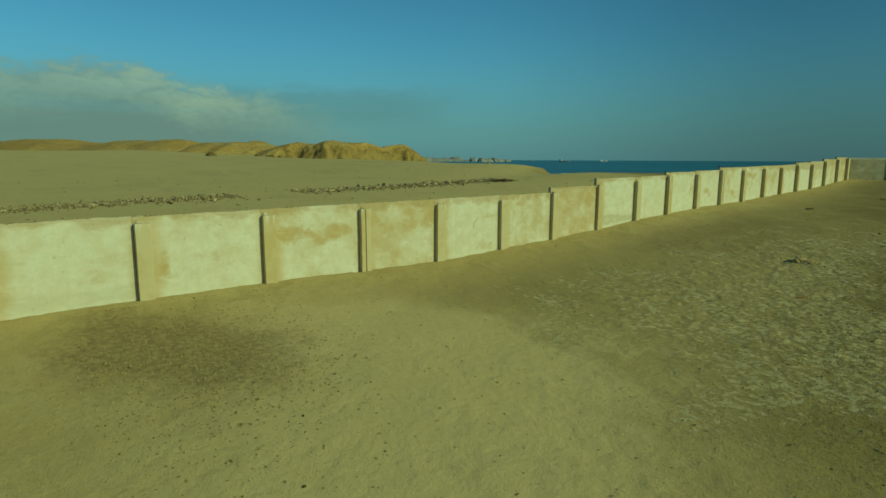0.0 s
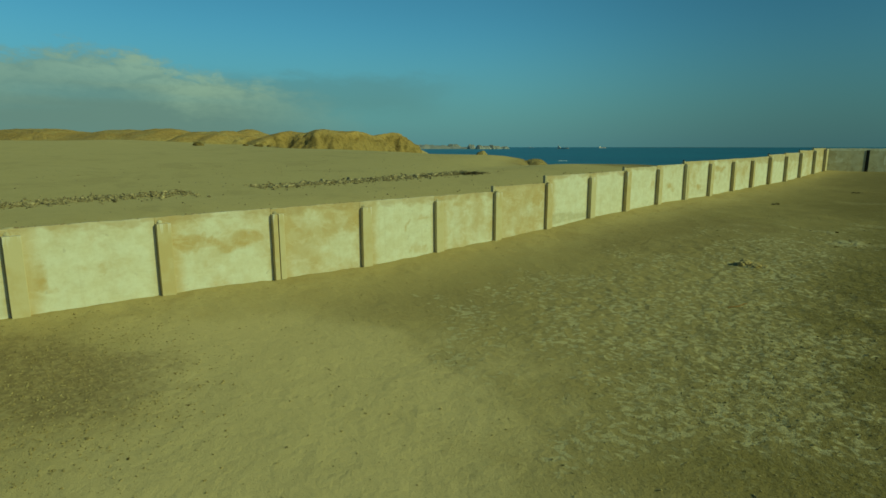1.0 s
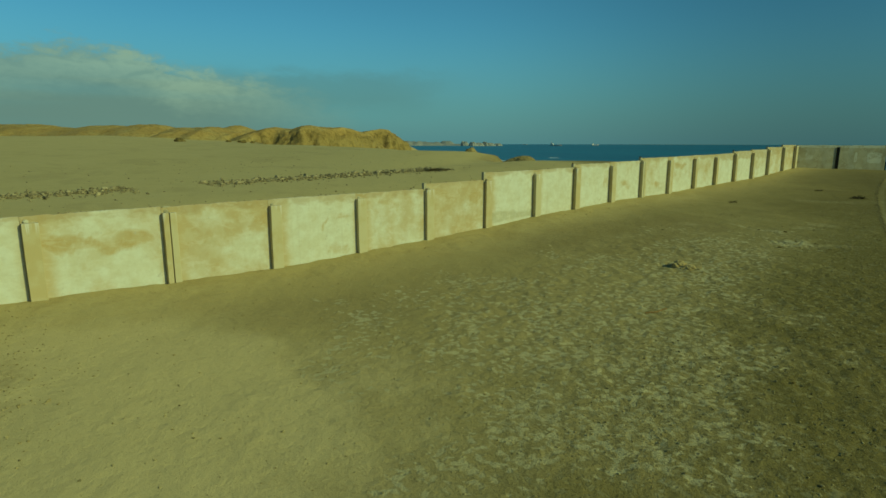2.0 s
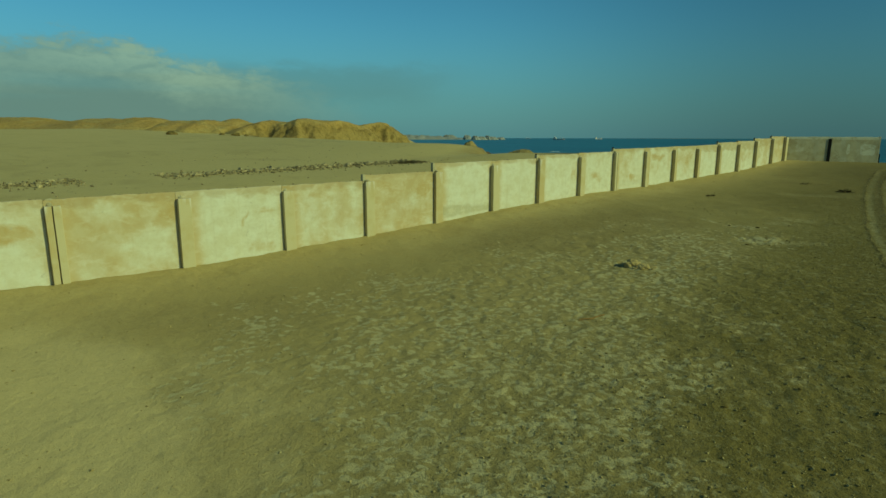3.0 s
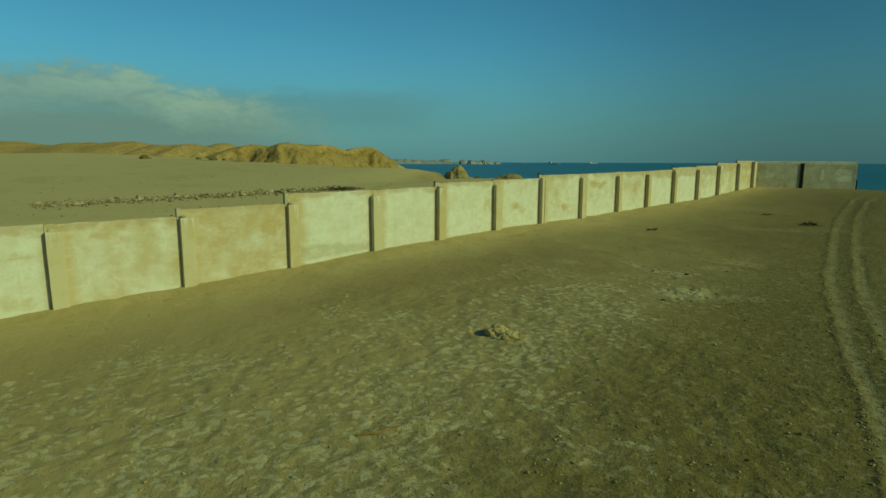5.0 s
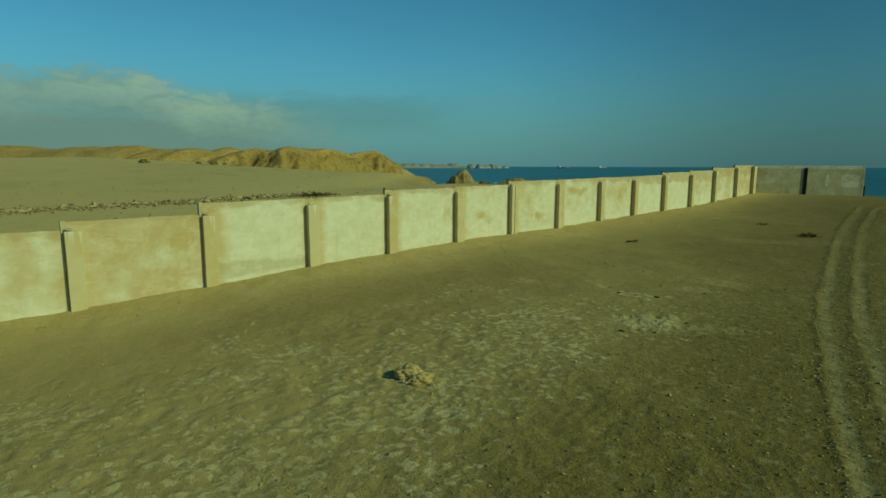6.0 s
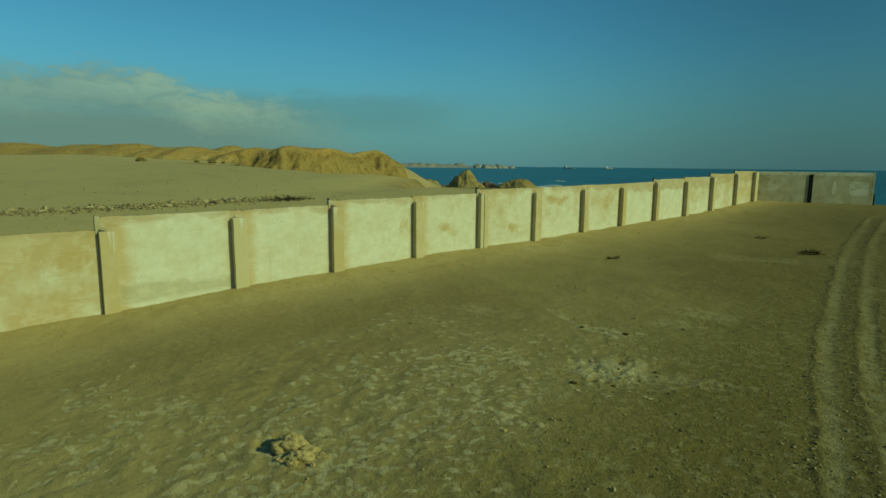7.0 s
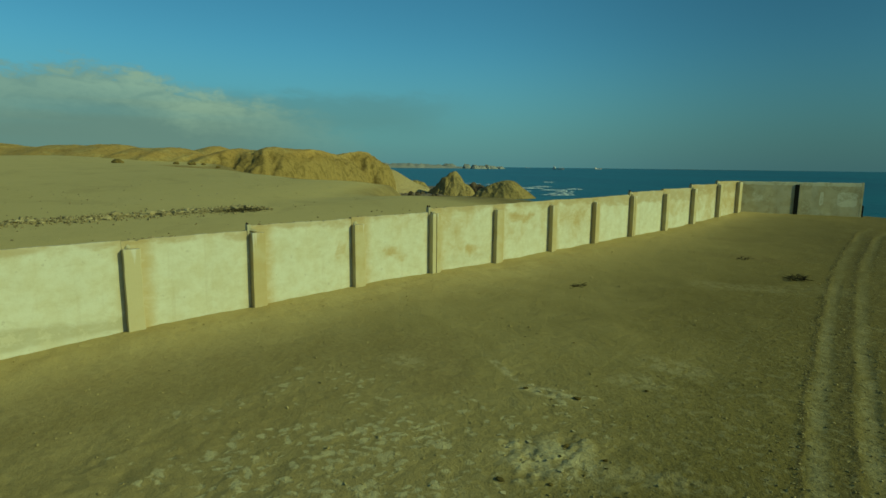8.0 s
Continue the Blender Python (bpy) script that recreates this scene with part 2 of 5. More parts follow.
def heave(x, y):
    """Where salt has heaved the crust into rough lumps, 0 to 1."""
    wob = 0.5 * fractal(57, x, y, 0.9, 4, 0.6)
    out = 0.0
    for cx, cy, rx, ry, turn, much in ((-6.45, 32.4, 1.25, 0.70, 20, 1.0), (-7.95, 34.25, 0.8, 0.3, 20, 0.9), (-9.4, 34.55, 0.9, 0.14, -18, 0.45), (-6.7, 36.6, 0.9, 0.6, 25, 0.5), (-5.3, 33.4, 1.0, 0.5, 25, 0.5)):
        c, q = math.cos(radians(turn)), math.sin(radians(turn))
        u, v = ((x - cx) * c + (y - cy) * q) / rx, ((y - cy) * c - (x - cx) * q) / ry
        out = np.maximum(out, much * smooth(-(np.hypot(u, v) + wob), -1.25, -0.5))
    return out


def lumps(x, y):
    """Broken lumps of heaved crust, 0 to 1."""
    n = fractal(66, x, y, 0.30, 4, 0.62)
    ridge = 1 - np.abs(fractal(67, x, y, 0.42, 3, 0.6)) * 2.6
    return 0.5 * smooth(n, -0.15, 0.45) + 0.2 * smooth(n, -0.6, -0.3) + 0.3 * smooth(ridge, 0.3, 0.95)


def relief(x, y):
    """Small unevenness of the yard and the plain."""
    near = smooth(-x, -9, -2) * smooth(x, -17.1, -15.5) * smooth(-np.hypot(x + 8, y - 30), -80, -45)
    h = 0.035 * fractal(11, x, y, 3.2, 4) * (0.3 + 0.7 * near)
    h = h + 0.011 * fractal(41, x, y, 0.42, 3, 0.62) * near * (0.6 + 1.3 * smooth(y, 12, 18) * smooth(x, -14, -10) * smooth(-y, -32, -26))
    h = h + 0.009 * fractal(46, x, y, 0.20, 3, 0.6) * near * (0.5 + 0.5 * smooth(y, 10, 15)) * smooth(x, -14.0, -8.5) * (0.6 + 0.4 * smooth(-y, -32, -26))
    h = h + 0.006 * fractal(48, x, y, 0.13, 2, 0.6) * near * np.exp(-((x + 12.8) / 3.2) ** 2 - ((y - 3.9) / 2.6) ** 2)
    h = h + (0.035 * fractal(15, x, y, 1.1, 4, 0.6) + 0.02) * smooth(x, -17.6, -17.2) * smooth(-x, 14.5, 16.6)
    # a shallow dip added beside the broken block to deepen its shadow
    shade_dip = np.hypot(((x + 8.42) * 0.9 + (y - 25.78) * 0.44) / 0.36, ((y - 25.78) * 0.9 - (x + 8.42) * 0.44) / 0.27)
    h = h - 0.09 * smooth(-shade_dip - 0.3 * lattice(88, x * 5, y * 5), -1.15, -0.45)
    h = h + (0.014 + 0.008 * smooth(y, 23, 26)) * scab(x, y) + heave(x, y) * (0.075 * lumps(x, y) - 0.026)
    w, rim, _ = rut(x, y)
    on = smooth(y, 20, 26) * smooth(-y, -66, -60)
    tread = 0.0045 * np.sin(y * 2 * math.pi / 0.36 + 1.5 * lattice(5, x * 2, y * 2))
    h = h * (1 - 0.6 * np.clip(w, 0, 1) * on) + on * (-0.012 * w + 0.018 * rim * np.clip(0.35 + 1.3 * lattice(8, x * 4, y * 3), 0, 1.2) + w * tread)
    return h


def ground_z(x, y):
    return float(land(x, y) + relief(np.float64(x), np.float64(y)))


# ---------------------------------------------------------------- materials
def material(name):
    m = bpy.data.materials.new(name)
    m.use_nodes = True
    return m, Nodes(m.node_tree)


def spot(n, x, y, cx, cy, rx, ry, turn=0.0, lo=1.25, hi=0.55, wobble=None):
    """A soft-edged patch on the plan, 0 to 1."""
    c, s = math.cos(radians(turn)), math.sin(radians(turn))
    dx, dy = n.math("SUBTRACT", x, cx), n.math("SUBTRACT", y, cy)
    u = n.math("DIVIDE", n.math("ADD", n.math("MULTIPLY", dx, c), n.math("MULTIPLY", dy, s)), rx)
    v = n.math("DIVIDE", n.math("ADD", n.math("MULTIPLY", dx, -s), n.math("MULTIPLY", dy, c)), ry)
    r = n.math("SQRT", n.math("ADD", n.math("MULTIPLY", u, u), n.math("MULTIPLY", v, v)))
    if wobble is not None:
        r = n.math("ADD", r, wobble)
    return n.ramp(r, lo, hi)


def sand_material():
    m, n = material("desert_ground")
    p = n.add("ShaderNodeNewGeometry").outputs["Position"]
    x, y, z = n.xyz(p)
    big = n.noise(p, 0.09, 4, 0.5)
    mid = n.noise(p, 0.8, 5, 0.6)
    small = n.noise(p, 7.0, 5, 0.65)
    grit = n.noise(p, 45.0, 3, 0.6)
    wob = n.math("MULTIPLY", n.math("SUBTRACT", n.noise(p, 0.55, 5, 0.62), 0.5), 1.5)
    col = n.mix(n.ramp(big, 0.35, 0.65), (0.40, 0.315, 0.125), (0.455, 0.365, 0.155))
    col = n.mix(n.ramp(mid, 0.35, 0.75), col, (0.42, 0.325, 0.13))
    col = n.mix(n.math("MULTIPLY", n.ramp(small, 0.48, 0.72), 0.40), col, (0.31, 0.245, 0.115))
    # gravelly grey-brown yard, darker away from the wall foot
    yard = n.math("MULTIPLY", n.ramp(x, -16.5, -12.5), n.ramp(y, 9.0, 16.0))
    col = n.mix(n.math("MULTIPLY", n.math("MULTIPLY", yard, n.ramp(mid, 0.25, 0.7, 0.60, 0.82)), n.ramp(y, 12.0, 40.0, 0.5, 1.0)), col, (0.247, 0.198, 0.072))
    coarse = n.ramp(n.math("ADD", n.math("ADD", x, n.math("MULTIPLY", n.math("SUBTRACT", y, 25.0), 0.06)), n.math("MULTIPLY", wob, 2.0)), -9.5, -3.0)
    coarse = n.math("MULTIPLY", coarse, n.ramp(y, 5.0, 15.0))
    col = n.mix(n.math("MULTIPLY", coarse, n.ramp(mid, 0.2, 0.65, 0.59, 0.68)), col, (0.166, 0.132, 0.036))
    far = n.math("MULTIPLY", n.ramp(n.math("ADD", y, n.math("MULTIPLY", wob, 6.0)), 35.0, 45.0), n.ramp(n.math("ADD", x, n.math("MULTIPLY", wob, 1.5)), -14.0, -8.5))
    col = n.mix(n.math("MULTIPLY", far, n.ramp(mid, 0.30, 0.66, 0.68, 0.75)), col, (0.150, 0.117, 0.038))
    # grey trodden soil before the cross wall
    trodden = n.math("MULTIPLY", n.ramp(n.math("ADD", y, n.math("MULTIPLY", wob, 4.0)), 50.0, 60.0), n.ramp(n.math("ADD", x, wob), -16.8, -14.0))
    col = n.mix(n.math("MULTIPLY", trodden, 0.42), col, (0.125, 0.10, 0.04))
    # deeper brown towards the east side of the yard
    dark_east = n.math("MULTIPLY", n.ramp(n.math("ADD", x, n.math("MULTIPLY", wob, 1.5)), -7.0, -1.5), n.math("MULTIPLY", n.ramp(y, 6.0, 18.0), n.ramp(y, 42.0, 31.0)))
    col = n.mix(n.math("MULTIPLY", dark_east, 0.43), col, (0.10, 0.078, 0.02))
    # faint wind streaks
    wind = n.noise(n.scaled(p, (0.30, 0.035, 0.3)), 1.0, 5, 0.6)
    col = n.mix(n.math("MULTIPLY", n.math("MULTIPLY", n.ramp(wind, 0.52, 0.7), n.ramp(x, -14.0, -19.0)), 0.22), col, (0.50, 0.42, 0.22))
    # the open plain beyond the wall is paler
    col = n.mix(n.math("MULTIPLY", n.ramp(x, -17.3, -24.0), n.ramp(mid, 0.3, 0.7, 0.5, 0.75)), col, (0.53, 0.43, 0.185))
    blown = n.noise(n.scaled(p, (0.10, 0.16, 0.1)), 1.0, 6, 0.65, 0.6)
    col = n.mix(n.math("MULTIPLY", n.math("MULTIPLY", n.ramp(blown, 0.48, 0.36), n.ramp(x, -17.3, -20.0)), 0.34), col, (0.36, 0.285, 0.12))
    thin = n.noise(n.scaled(p, (0.5, 0.9, 0.5)), 1.0, 5, 0.7)
    col = n.mix(n.math("MULTIPLY", n.math("MULTIPLY", n.ramp(thin, 0.55, 0.7), n.ramp(x, -17.3, -20.0)), 0.3), col, (0.40, 0.33, 0.15))
    brink = n.add("ShaderNodeAttribute", attribute_name="brink").outputs["Fac"]
    col = n.mix(n.math("MULTIPLY", brink, n.ramp(mid, 0.3, 0.6, 0.75, 1.0)), col, (0.215, 0.165, 0.068))
    # pale drift of sand
    drift = n.math("MAXIMUM", spot(n, x, y, -11.0, 8.6, 5.5, 3.2, 40, wobble=wob), spot(n, x, y, -7.2, 6.0, 4.0, 6.2, 10, 1.4, 0.25, wob))
    col = n.mix(n.math("MULTIPLY", drift, 0.9), col, (0.535, 0.428, 0.192))
    # dark patch of fine gravel, then fainter dark patches further along
    dark = spot(n, x, y, -13.6, 3.5, 3.0, 2.1, 35, wobble=n.math("MULTIPLY", wob, 1.2))
    dark = n.math("MAXIMUM", dark, n.math("MULTIPLY", spot(n, x, y, -12.6, 13.6, 3.4, 1.5, 70, wobble=wob), 0.3))
    dark = n.math("MAXIMUM", dark, n.math("MULTIPLY", spot(n, x, y, -12.4, 28.6, 2.9, 6.4, -4, wobble=wob), 0.44))
    dark = n.math("MAXIMUM", dark, n.math("MULTIPLY", spot(n, x, y, -11.2, 51.5, 2.2, 0.7, 20, wobble=wob), 0.45))
    dark = n.math("MAXIMUM", dark, n.math("MULTIPLY", spot(n, x, y, -13.2, 56.0, 1.6, 0.5, 30, wobble=wob), 0.45))
    dark = n.math("MAXIMUM", dark, n.math("MULTIPLY", spot(n, x, y, -10.9, 33.3, 1.9, 1.1, -18, 1.1, 0.75, n.math("MULTIPLY", wob, 0.4)), 0.5))
    dark = n.math("MAXIMUM", dark, n.math("MULTIPLY", spot(n, x, y, -9.8, 28.4, 3.4, 3.4, 20, wobble=wob), 0.3))
    dark = n.math("MULTIPLY", dark, n.ramp(small, 0.3, 0.62, 0.35, 1.0))
    col = n.mix(n.math("MULTIPLY", dark, 0.63), col, (0.15, 0.105, 0.045))
    # crust of salt in broken flakes
    zone = n.add("ShaderNodeAttribute", attribute_name="zone").outputs["Fac"]
    scabs = n.add("ShaderNodeAttribute", attribute_name="scab").outputs["Fac"]
    flake = n.math("ADD", scabs, n.math("MULTIPLY", n.math("SUBTRACT", n.noise(p, 13.0, 5, 0.65), 0.5), 0.85))
    flake = n.math("MULTIPLY", n.ramp(flake, 0.18, 0.62), n.ramp(scabs, 0.03, 0.16))
    col = n.mix(n.math("MULTIPLY", zone, 0.6), col, (0.322, 0.257, 0.107))
    col = n.mix(n.math("MULTIPLY", flake, n.math("MULTIPLY", n.ramp(mid, 0.3, 0.65, 0.55, 0.85), n.ramp(y, 22.0, 27.0, 1.0, 1.14)), clamp=True), col, (0.475, 0.41, 0.21))
    heaved = n.add("ShaderNodeAttribute", attribute_name="heave").outputs["Fac"]
    col = n.mix(n.math("MULTIPLY", n.ramp(heaved, 0.2, 0.75), n.ramp(small, 0.32, 0.58, 0.2, 0.66)), col, (0.48, 0.415, 0.215))
    # bleached spots round the heave of crust
    ragged = n.ramp(n.noise(p, 5.0, 5, 0.65), 0.38, 0.58)
    pale = n.math("MULTIPLY", spot(n, x, y, -6.4, 32.4, 1.0, 0.5, 25, 1.2, 0.4, wob), ragged)
    for cx, cy, rx, ry, turn, much in ((-8.0, 34.3, 0.7, 0.28, 20, 1.0), (-9.5, 34.45, 1.1, 0.13, -18, 0.8), (-7.0, 37.5, 0.9, 0.6, 20, 0.5), (-7.0, 36.2, 0.8, 0.4, 30, 0.45), (-5.0, 33.2, 1.3, 0.3, 25, 0.4), (-8.9, 46.3, 2.2, 0.7, 30, 0.28), (-6.9, 48.0, 1.2, 0.8, 30, 0.22), (-11.2, 33.0, 0.5, 0.3, 30, 0.5)):
        pale = n.math("MAXIMUM", pale, n.math("MULTIPLY", n.math("MULTIPLY", spot(n, x, y, cx, cy, rx, ry, turn, 1.2, 0.4, wob), ragged), much))
    col = n.mix(n.math("MULTIPLY", pale, 0.65), col, (0.53, 0.46, 0.25))
    # tyre ruts
    at = n.add("ShaderNodeAttribute", attribute_name="rut").outputs["Fac"]
    bars = n.math("SINE", n.math("ADD", n.math("MULTIPLY", y, 17.5), n.math("MULTIPLY", mid, 9.0)))
    worn = n.math("MULTIPLY", n.math("MULTIPLY", at, n.ramp(y, 41.0, 52.0, 1.0, 0.45)), n.ramp(n.noise(p, 1.6, 5, 0.65), 0.34, 0.60, 0.22, 1.0))
    worn = n.math("MULTIPLY", worn, n.math("MULTIPLY", n.ramp(small, 0.3, 0.62, 0.55, 1.0), n.ramp(bars, 0.2, 1.0, 0.78, 1.0)))
    col = n.mix(n.math("MULTIPLY", worn, 0.8), col, (0.345, 0.30, 0.15))
    at2 = n.add("ShaderNodeAttribute", attribute_name="rim").outputs["Fac"]
    col = n.mix(n.math("MULTIPLY", n.math("MULTIPLY", at2, at2), n.ramp(small, 0.36, 0.52, 0.15, 0.95)), col, (0.07, 0.056, 0.028))
    # clods and pale flecks in the coarse ground
    near_yard = n.math("MULTIPLY", n.math("MULTIPLY", n.ramp(x, -16.5, -13.0, 0.1, 1.0), n.ramp(y, 6.0, 14.0, 0.4, 1.0)), n.ramp(y, 34.0, 42.0, 1.0, 0.4))
    clod = n.math("MAXIMUM", n.ramp(n.noise(p, 13.0, 3, 0.6), 0.58, 0.66), n.math("MULTIPLY", n.ramp(n.noise(p, 27.0, 3, 0.6), 0.57, 0.65), 0.8))
    clod = n.math("MULTIPLY", clod, n.math("ADD", n.math("MULTIPLY", coarse, 0.33), n.math("MULTIPLY", near_yard, 0.14)))
    col = n.mix(clod, col, (0.07, 0.055, 0.018))
    fleck = n.math("MAXIMUM", n.ramp(n.noise(p, 4.6, 4, 0.6), 0.46, 0.36), n.ramp(n.noise(p, 16.0, 4, 0.6), 0.42, 0.33))
    fleck = n.math("MULTIPLY", fleck, n.math("ADD", n.math("MULTIPLY", coarse, 0.33), n.math("MULTIPLY", near_yard, 0.14)))
    col = n.mix(fleck, col, (0.33, 0.285, 0.14))
    # grains
    col = n.mix(n.math("MULTIPLY", n.ramp(grit, 0.58, 0.72), 0.48), col, (0.13, 0.1, 0.035))
    col = n.mix(n.math("MULTIPLY", n.ramp(grit, 0.38, 0.28), 0.4), col, (0.45, 0.385, 0.21))
    bump = n.math("ADD", n.math("ADD", n.math("MULTIPLY", small, n.math("ADD", n.math("MULTIPLY", coarse, 0.5), 0.55)), n.math("MULTIPLY", grit, 0.3)), n.math("ADD", n.math("MULTIPLY", flake, 0.2), n.math("MULTIPLY", clod, 0.35)))
    n.surface(col, 0.95, bump, 0.75, 0.055, specular=0.05)
    return m


def plaster_material():
    m, n = material("limewashed_plaster")
    tc = n.add("ShaderNodeTexCoord").outputs["Object"]
    rnd = n.add("ShaderNodeObjectInfo").outputs["Random"]
    off = n.add("ShaderNodeCombineXYZ")
    for i, k in enumerate((7.0, 31.0, 13.0)):
        n.put(off.inputs[i], n.math("MULTIPLY", rnd, k))
    add = n.add("ShaderNodeVectorMath", operation="ADD")
    n.put(add.inputs[0], tc)
    n.put(add.inputs[1], off.outputs[0])
    p = add.outputs[0]
    x, y, z = n.xyz(tc)
    big = n.noise(p, 0.85, 5, 0.6, 0.15)
    mid = n.noise(p, 2.6, 5, 0.6)
    fine = n.noise(p, 30, 4, 0.65)
    streak = n.noise(n.scaled(p, (5.0, 5.0, 0.35)), 1.0, 4, 0.6)
    col = n.mix(n.ramp(mid, 0.3, 0.7), (0.545, 0.508, 0.352), (0.603, 0.588, 0.458))
    hgt = n.add("ShaderNodeAttribute", attribute_name="height").outputs["Fac"]
    much = n.add("ShaderNodeAttribute", attribute_name="ochre").outputs["Fac"]
    rag = n.math("MULTIPLY", n.math("SUBTRACT", n.noise(n.scaled(p, (1.0, 0.6, 1.2)), 1.5, 5, 0.6), 0.5), 0.42)
    ochre = n.math("ADD", big, n.math("MULTIPLY", n.math("SUBTRACT", much, 0.5), 0.52))
    ochre = n.ramp(n.math("ADD", ochre, n.math("MULTIPLY", n.math("SUBTRACT", hgt, 0.6), 0.16)), 0.42, 0.74)
    ochre = n.math("MULTIPLY", ochre, n.ramp(mid, 0.3, 0.6, 0.55, 1.0))
    side = n.add("ShaderNodeAttribute", attribute_name="margin").outputs["Fac"]
    fringe = n.math("MULTIPLY", n.ramp(n.math("ADD", side, rag), 0.50, 0.10), 0.75)
    blotch = n.add("ShaderNodeAttribute", attribute_name="stain").outputs["Fac"]
    blotch = n.math("ADD", blotch, n.math("ADD", n.math("MULTIPLY", rag, 2.0), n.math("MULTIPLY", n.math("SUBTRACT", n.noise(p, 6.0, 5, 0.65), 0.5), 0.5)))
    ochre = n.math("MAXIMUM", n.math("MULTIPLY", ochre, 0.9), n.math("MULTIPLY", n.ramp(blotch, 0.24, 0.90), n.ramp(mid, 0.3, 0.6, 0.7, 1.0)))
    ochre = n.math("MAXIMUM", ochre, fringe)
    col = n.mix(n.math("MULTIPLY", ochre, 0.92), col, (0.415, 0.305, 0.118))
    # rusty wash under the top edge and splash at the foot
    wy = n.xyz(n.add("ShaderNodeNewGeometry").outputs["Position"])[1]
    weathered = n.ramp(wy, 44.0, 56.0)
    top = n.ramp(n.math("ADD", n.math("ADD", hgt, rag), n.math("MULTIPLY", weathered, 0.2)), 0.90, 0.99)
    foot = n.ramp(n.math("ADD", hgt, n.math("MULTIPLY", rag, 0.7)), 0.16, 0.02)
    col = n.mix(n.math("MULTIPLY", top, 0.62), col, (0.36, 0.27, 0.12))
    col = n.mix(n.math("MULTIPLY", foot, 0.7), col, (0.42, 0.335, 0.16))
    col = n.mix(n.math("MULTIPLY", n.ramp(streak, 0.58, 0.74), 0.22), col, (0.42, 0.35, 0.2))
    tide = n.math("MULTIPLY", n.ramp(n.math("ADD", hgt, n.math("MULTIPLY", rag, 0.5)), 0.16, 0.24), n.ramp(n.math("ADD", hgt, n.math("MULTIPLY", rag, 0.5)), 0.37, 0.31))
    tide = n.math("MULTIPLY", n.math("MULTIPLY", tide, n.ramp(n.noise(p, 2.6, 6, 0.65), 0.36, 0.48, 0.25, 1.0)), n.add("ShaderNodeAttribute", attribute_name="tide").outputs["Fac"])
    col = n.mix(n.math("MULTIPLY", tide, 0.62), col, (0.37, 0.33, 0.195))
    patch = n.add("ShaderNodeTexVoronoi", feature="F1")
    n.put(patch.inputs["Vector"], n.scaled(p, (1.0, 0.8, 1.2)))
    patch.inputs["Scale"].default_value = 0.9
    tone = n.math("MULTIPLY", n.ramp(n.xyz(patch.outputs["Color"])[0], 0.6, 0.7), n.ramp(mid, 0.35, 0.6))
    col = n.mix(n.math("MULTIPLY", tone, 0.1), col, (0.60, 0.60, 0.50))
    # marks of the brush, running along the wall
    brush = n.noise(n.scaled(p, (1.0, 0.9, 2.0)), 1.9, 6, 0.65, 0.8)
    col = n.mix(n.math("MULTIPLY", n.ramp(brush, 0.50, 0.64), 0.22), col, (0.66, 0.64, 0.50))
    col = n.mix(n.math("MULTIPLY", n.ramp(brush, 0.46, 0.33), 0.16), col, (0.40, 0.345, 0.20))
    mottle = n.noise(p, 9.0, 5, 0.7)
    col = n.mix(n.math("MULTIPLY", n.ramp(mottle, 0.5, 0.72), 0.25), col, (0.44, 0.38, 0.24))
    chip = n.math("MULTIPLY", n.ramp(n.noise(p, 5.5, 3, 0.5), 0.68, 0.72), n.ramp(big, 0.55, 0.45))
    col = n.mix(n.math("MULTIPLY", chip, 0.55), col, (0.42, 0.38, 0.28))
    col = n.mix(n.math("MULTIPLY", n.ramp(fine, 0.55, 0.75), 0.22), col, (0.45, 0.41, 0.28))
    n.surface(col, 0.9, n.math("ADD", n.math("MULTIPLY", fine, 0.35), mid), 0.35, 0.02, specular=0.06)
    return m


def pillar_material():
    m, n = material("pillar_stucco")
    p = n.add("ShaderNodeNewGeometry").outputs["Position"]
    rnd = n.add("ShaderNodeObjectInfo").outputs["Random"]
    mid = n.noise(p, 1.7, 5, 0.6)
    fine = n.noise(p, 26, 4, 0.65)
    streak = n.noise(n.scaled(p, (9.0, 9.0, 0.5)), 1.0, 4, 0.6)
    col = n.mix(n.ramp(n.math("ADD", mid, n.math("MULTIPLY", n.math("SUBTRACT", rnd, 0.5), 0.3)), 0.35, 0.68), (0.50, 0.435, 0.255), (0.455, 0.365, 0.178))
    hgt = n.add("ShaderNodeAttribute", attribute_name="height").outputs["Fac"]
    white = n.math("MULTIPLY", n.ramp(n.math("ADD", hgt, n.math("MULTIPLY", n.math("SUBTRACT", streak, 0.5), 1.3)), 0.9, 1.15), 0.6)
    col = n.mix(white, col, (0.64, 0.63, 0.55))
    col = n.mix(n.math("MULTIPLY", n.ramp(fine, 0.52, 0.75), 0.3), col, (0.40, 0.33, 0.19))
    n.surface(col, 0.9, n.math("ADD", n.math("MULTIPLY", fine, 0.4), mid), 0.4, 0.02, specular=0.06)
    return m


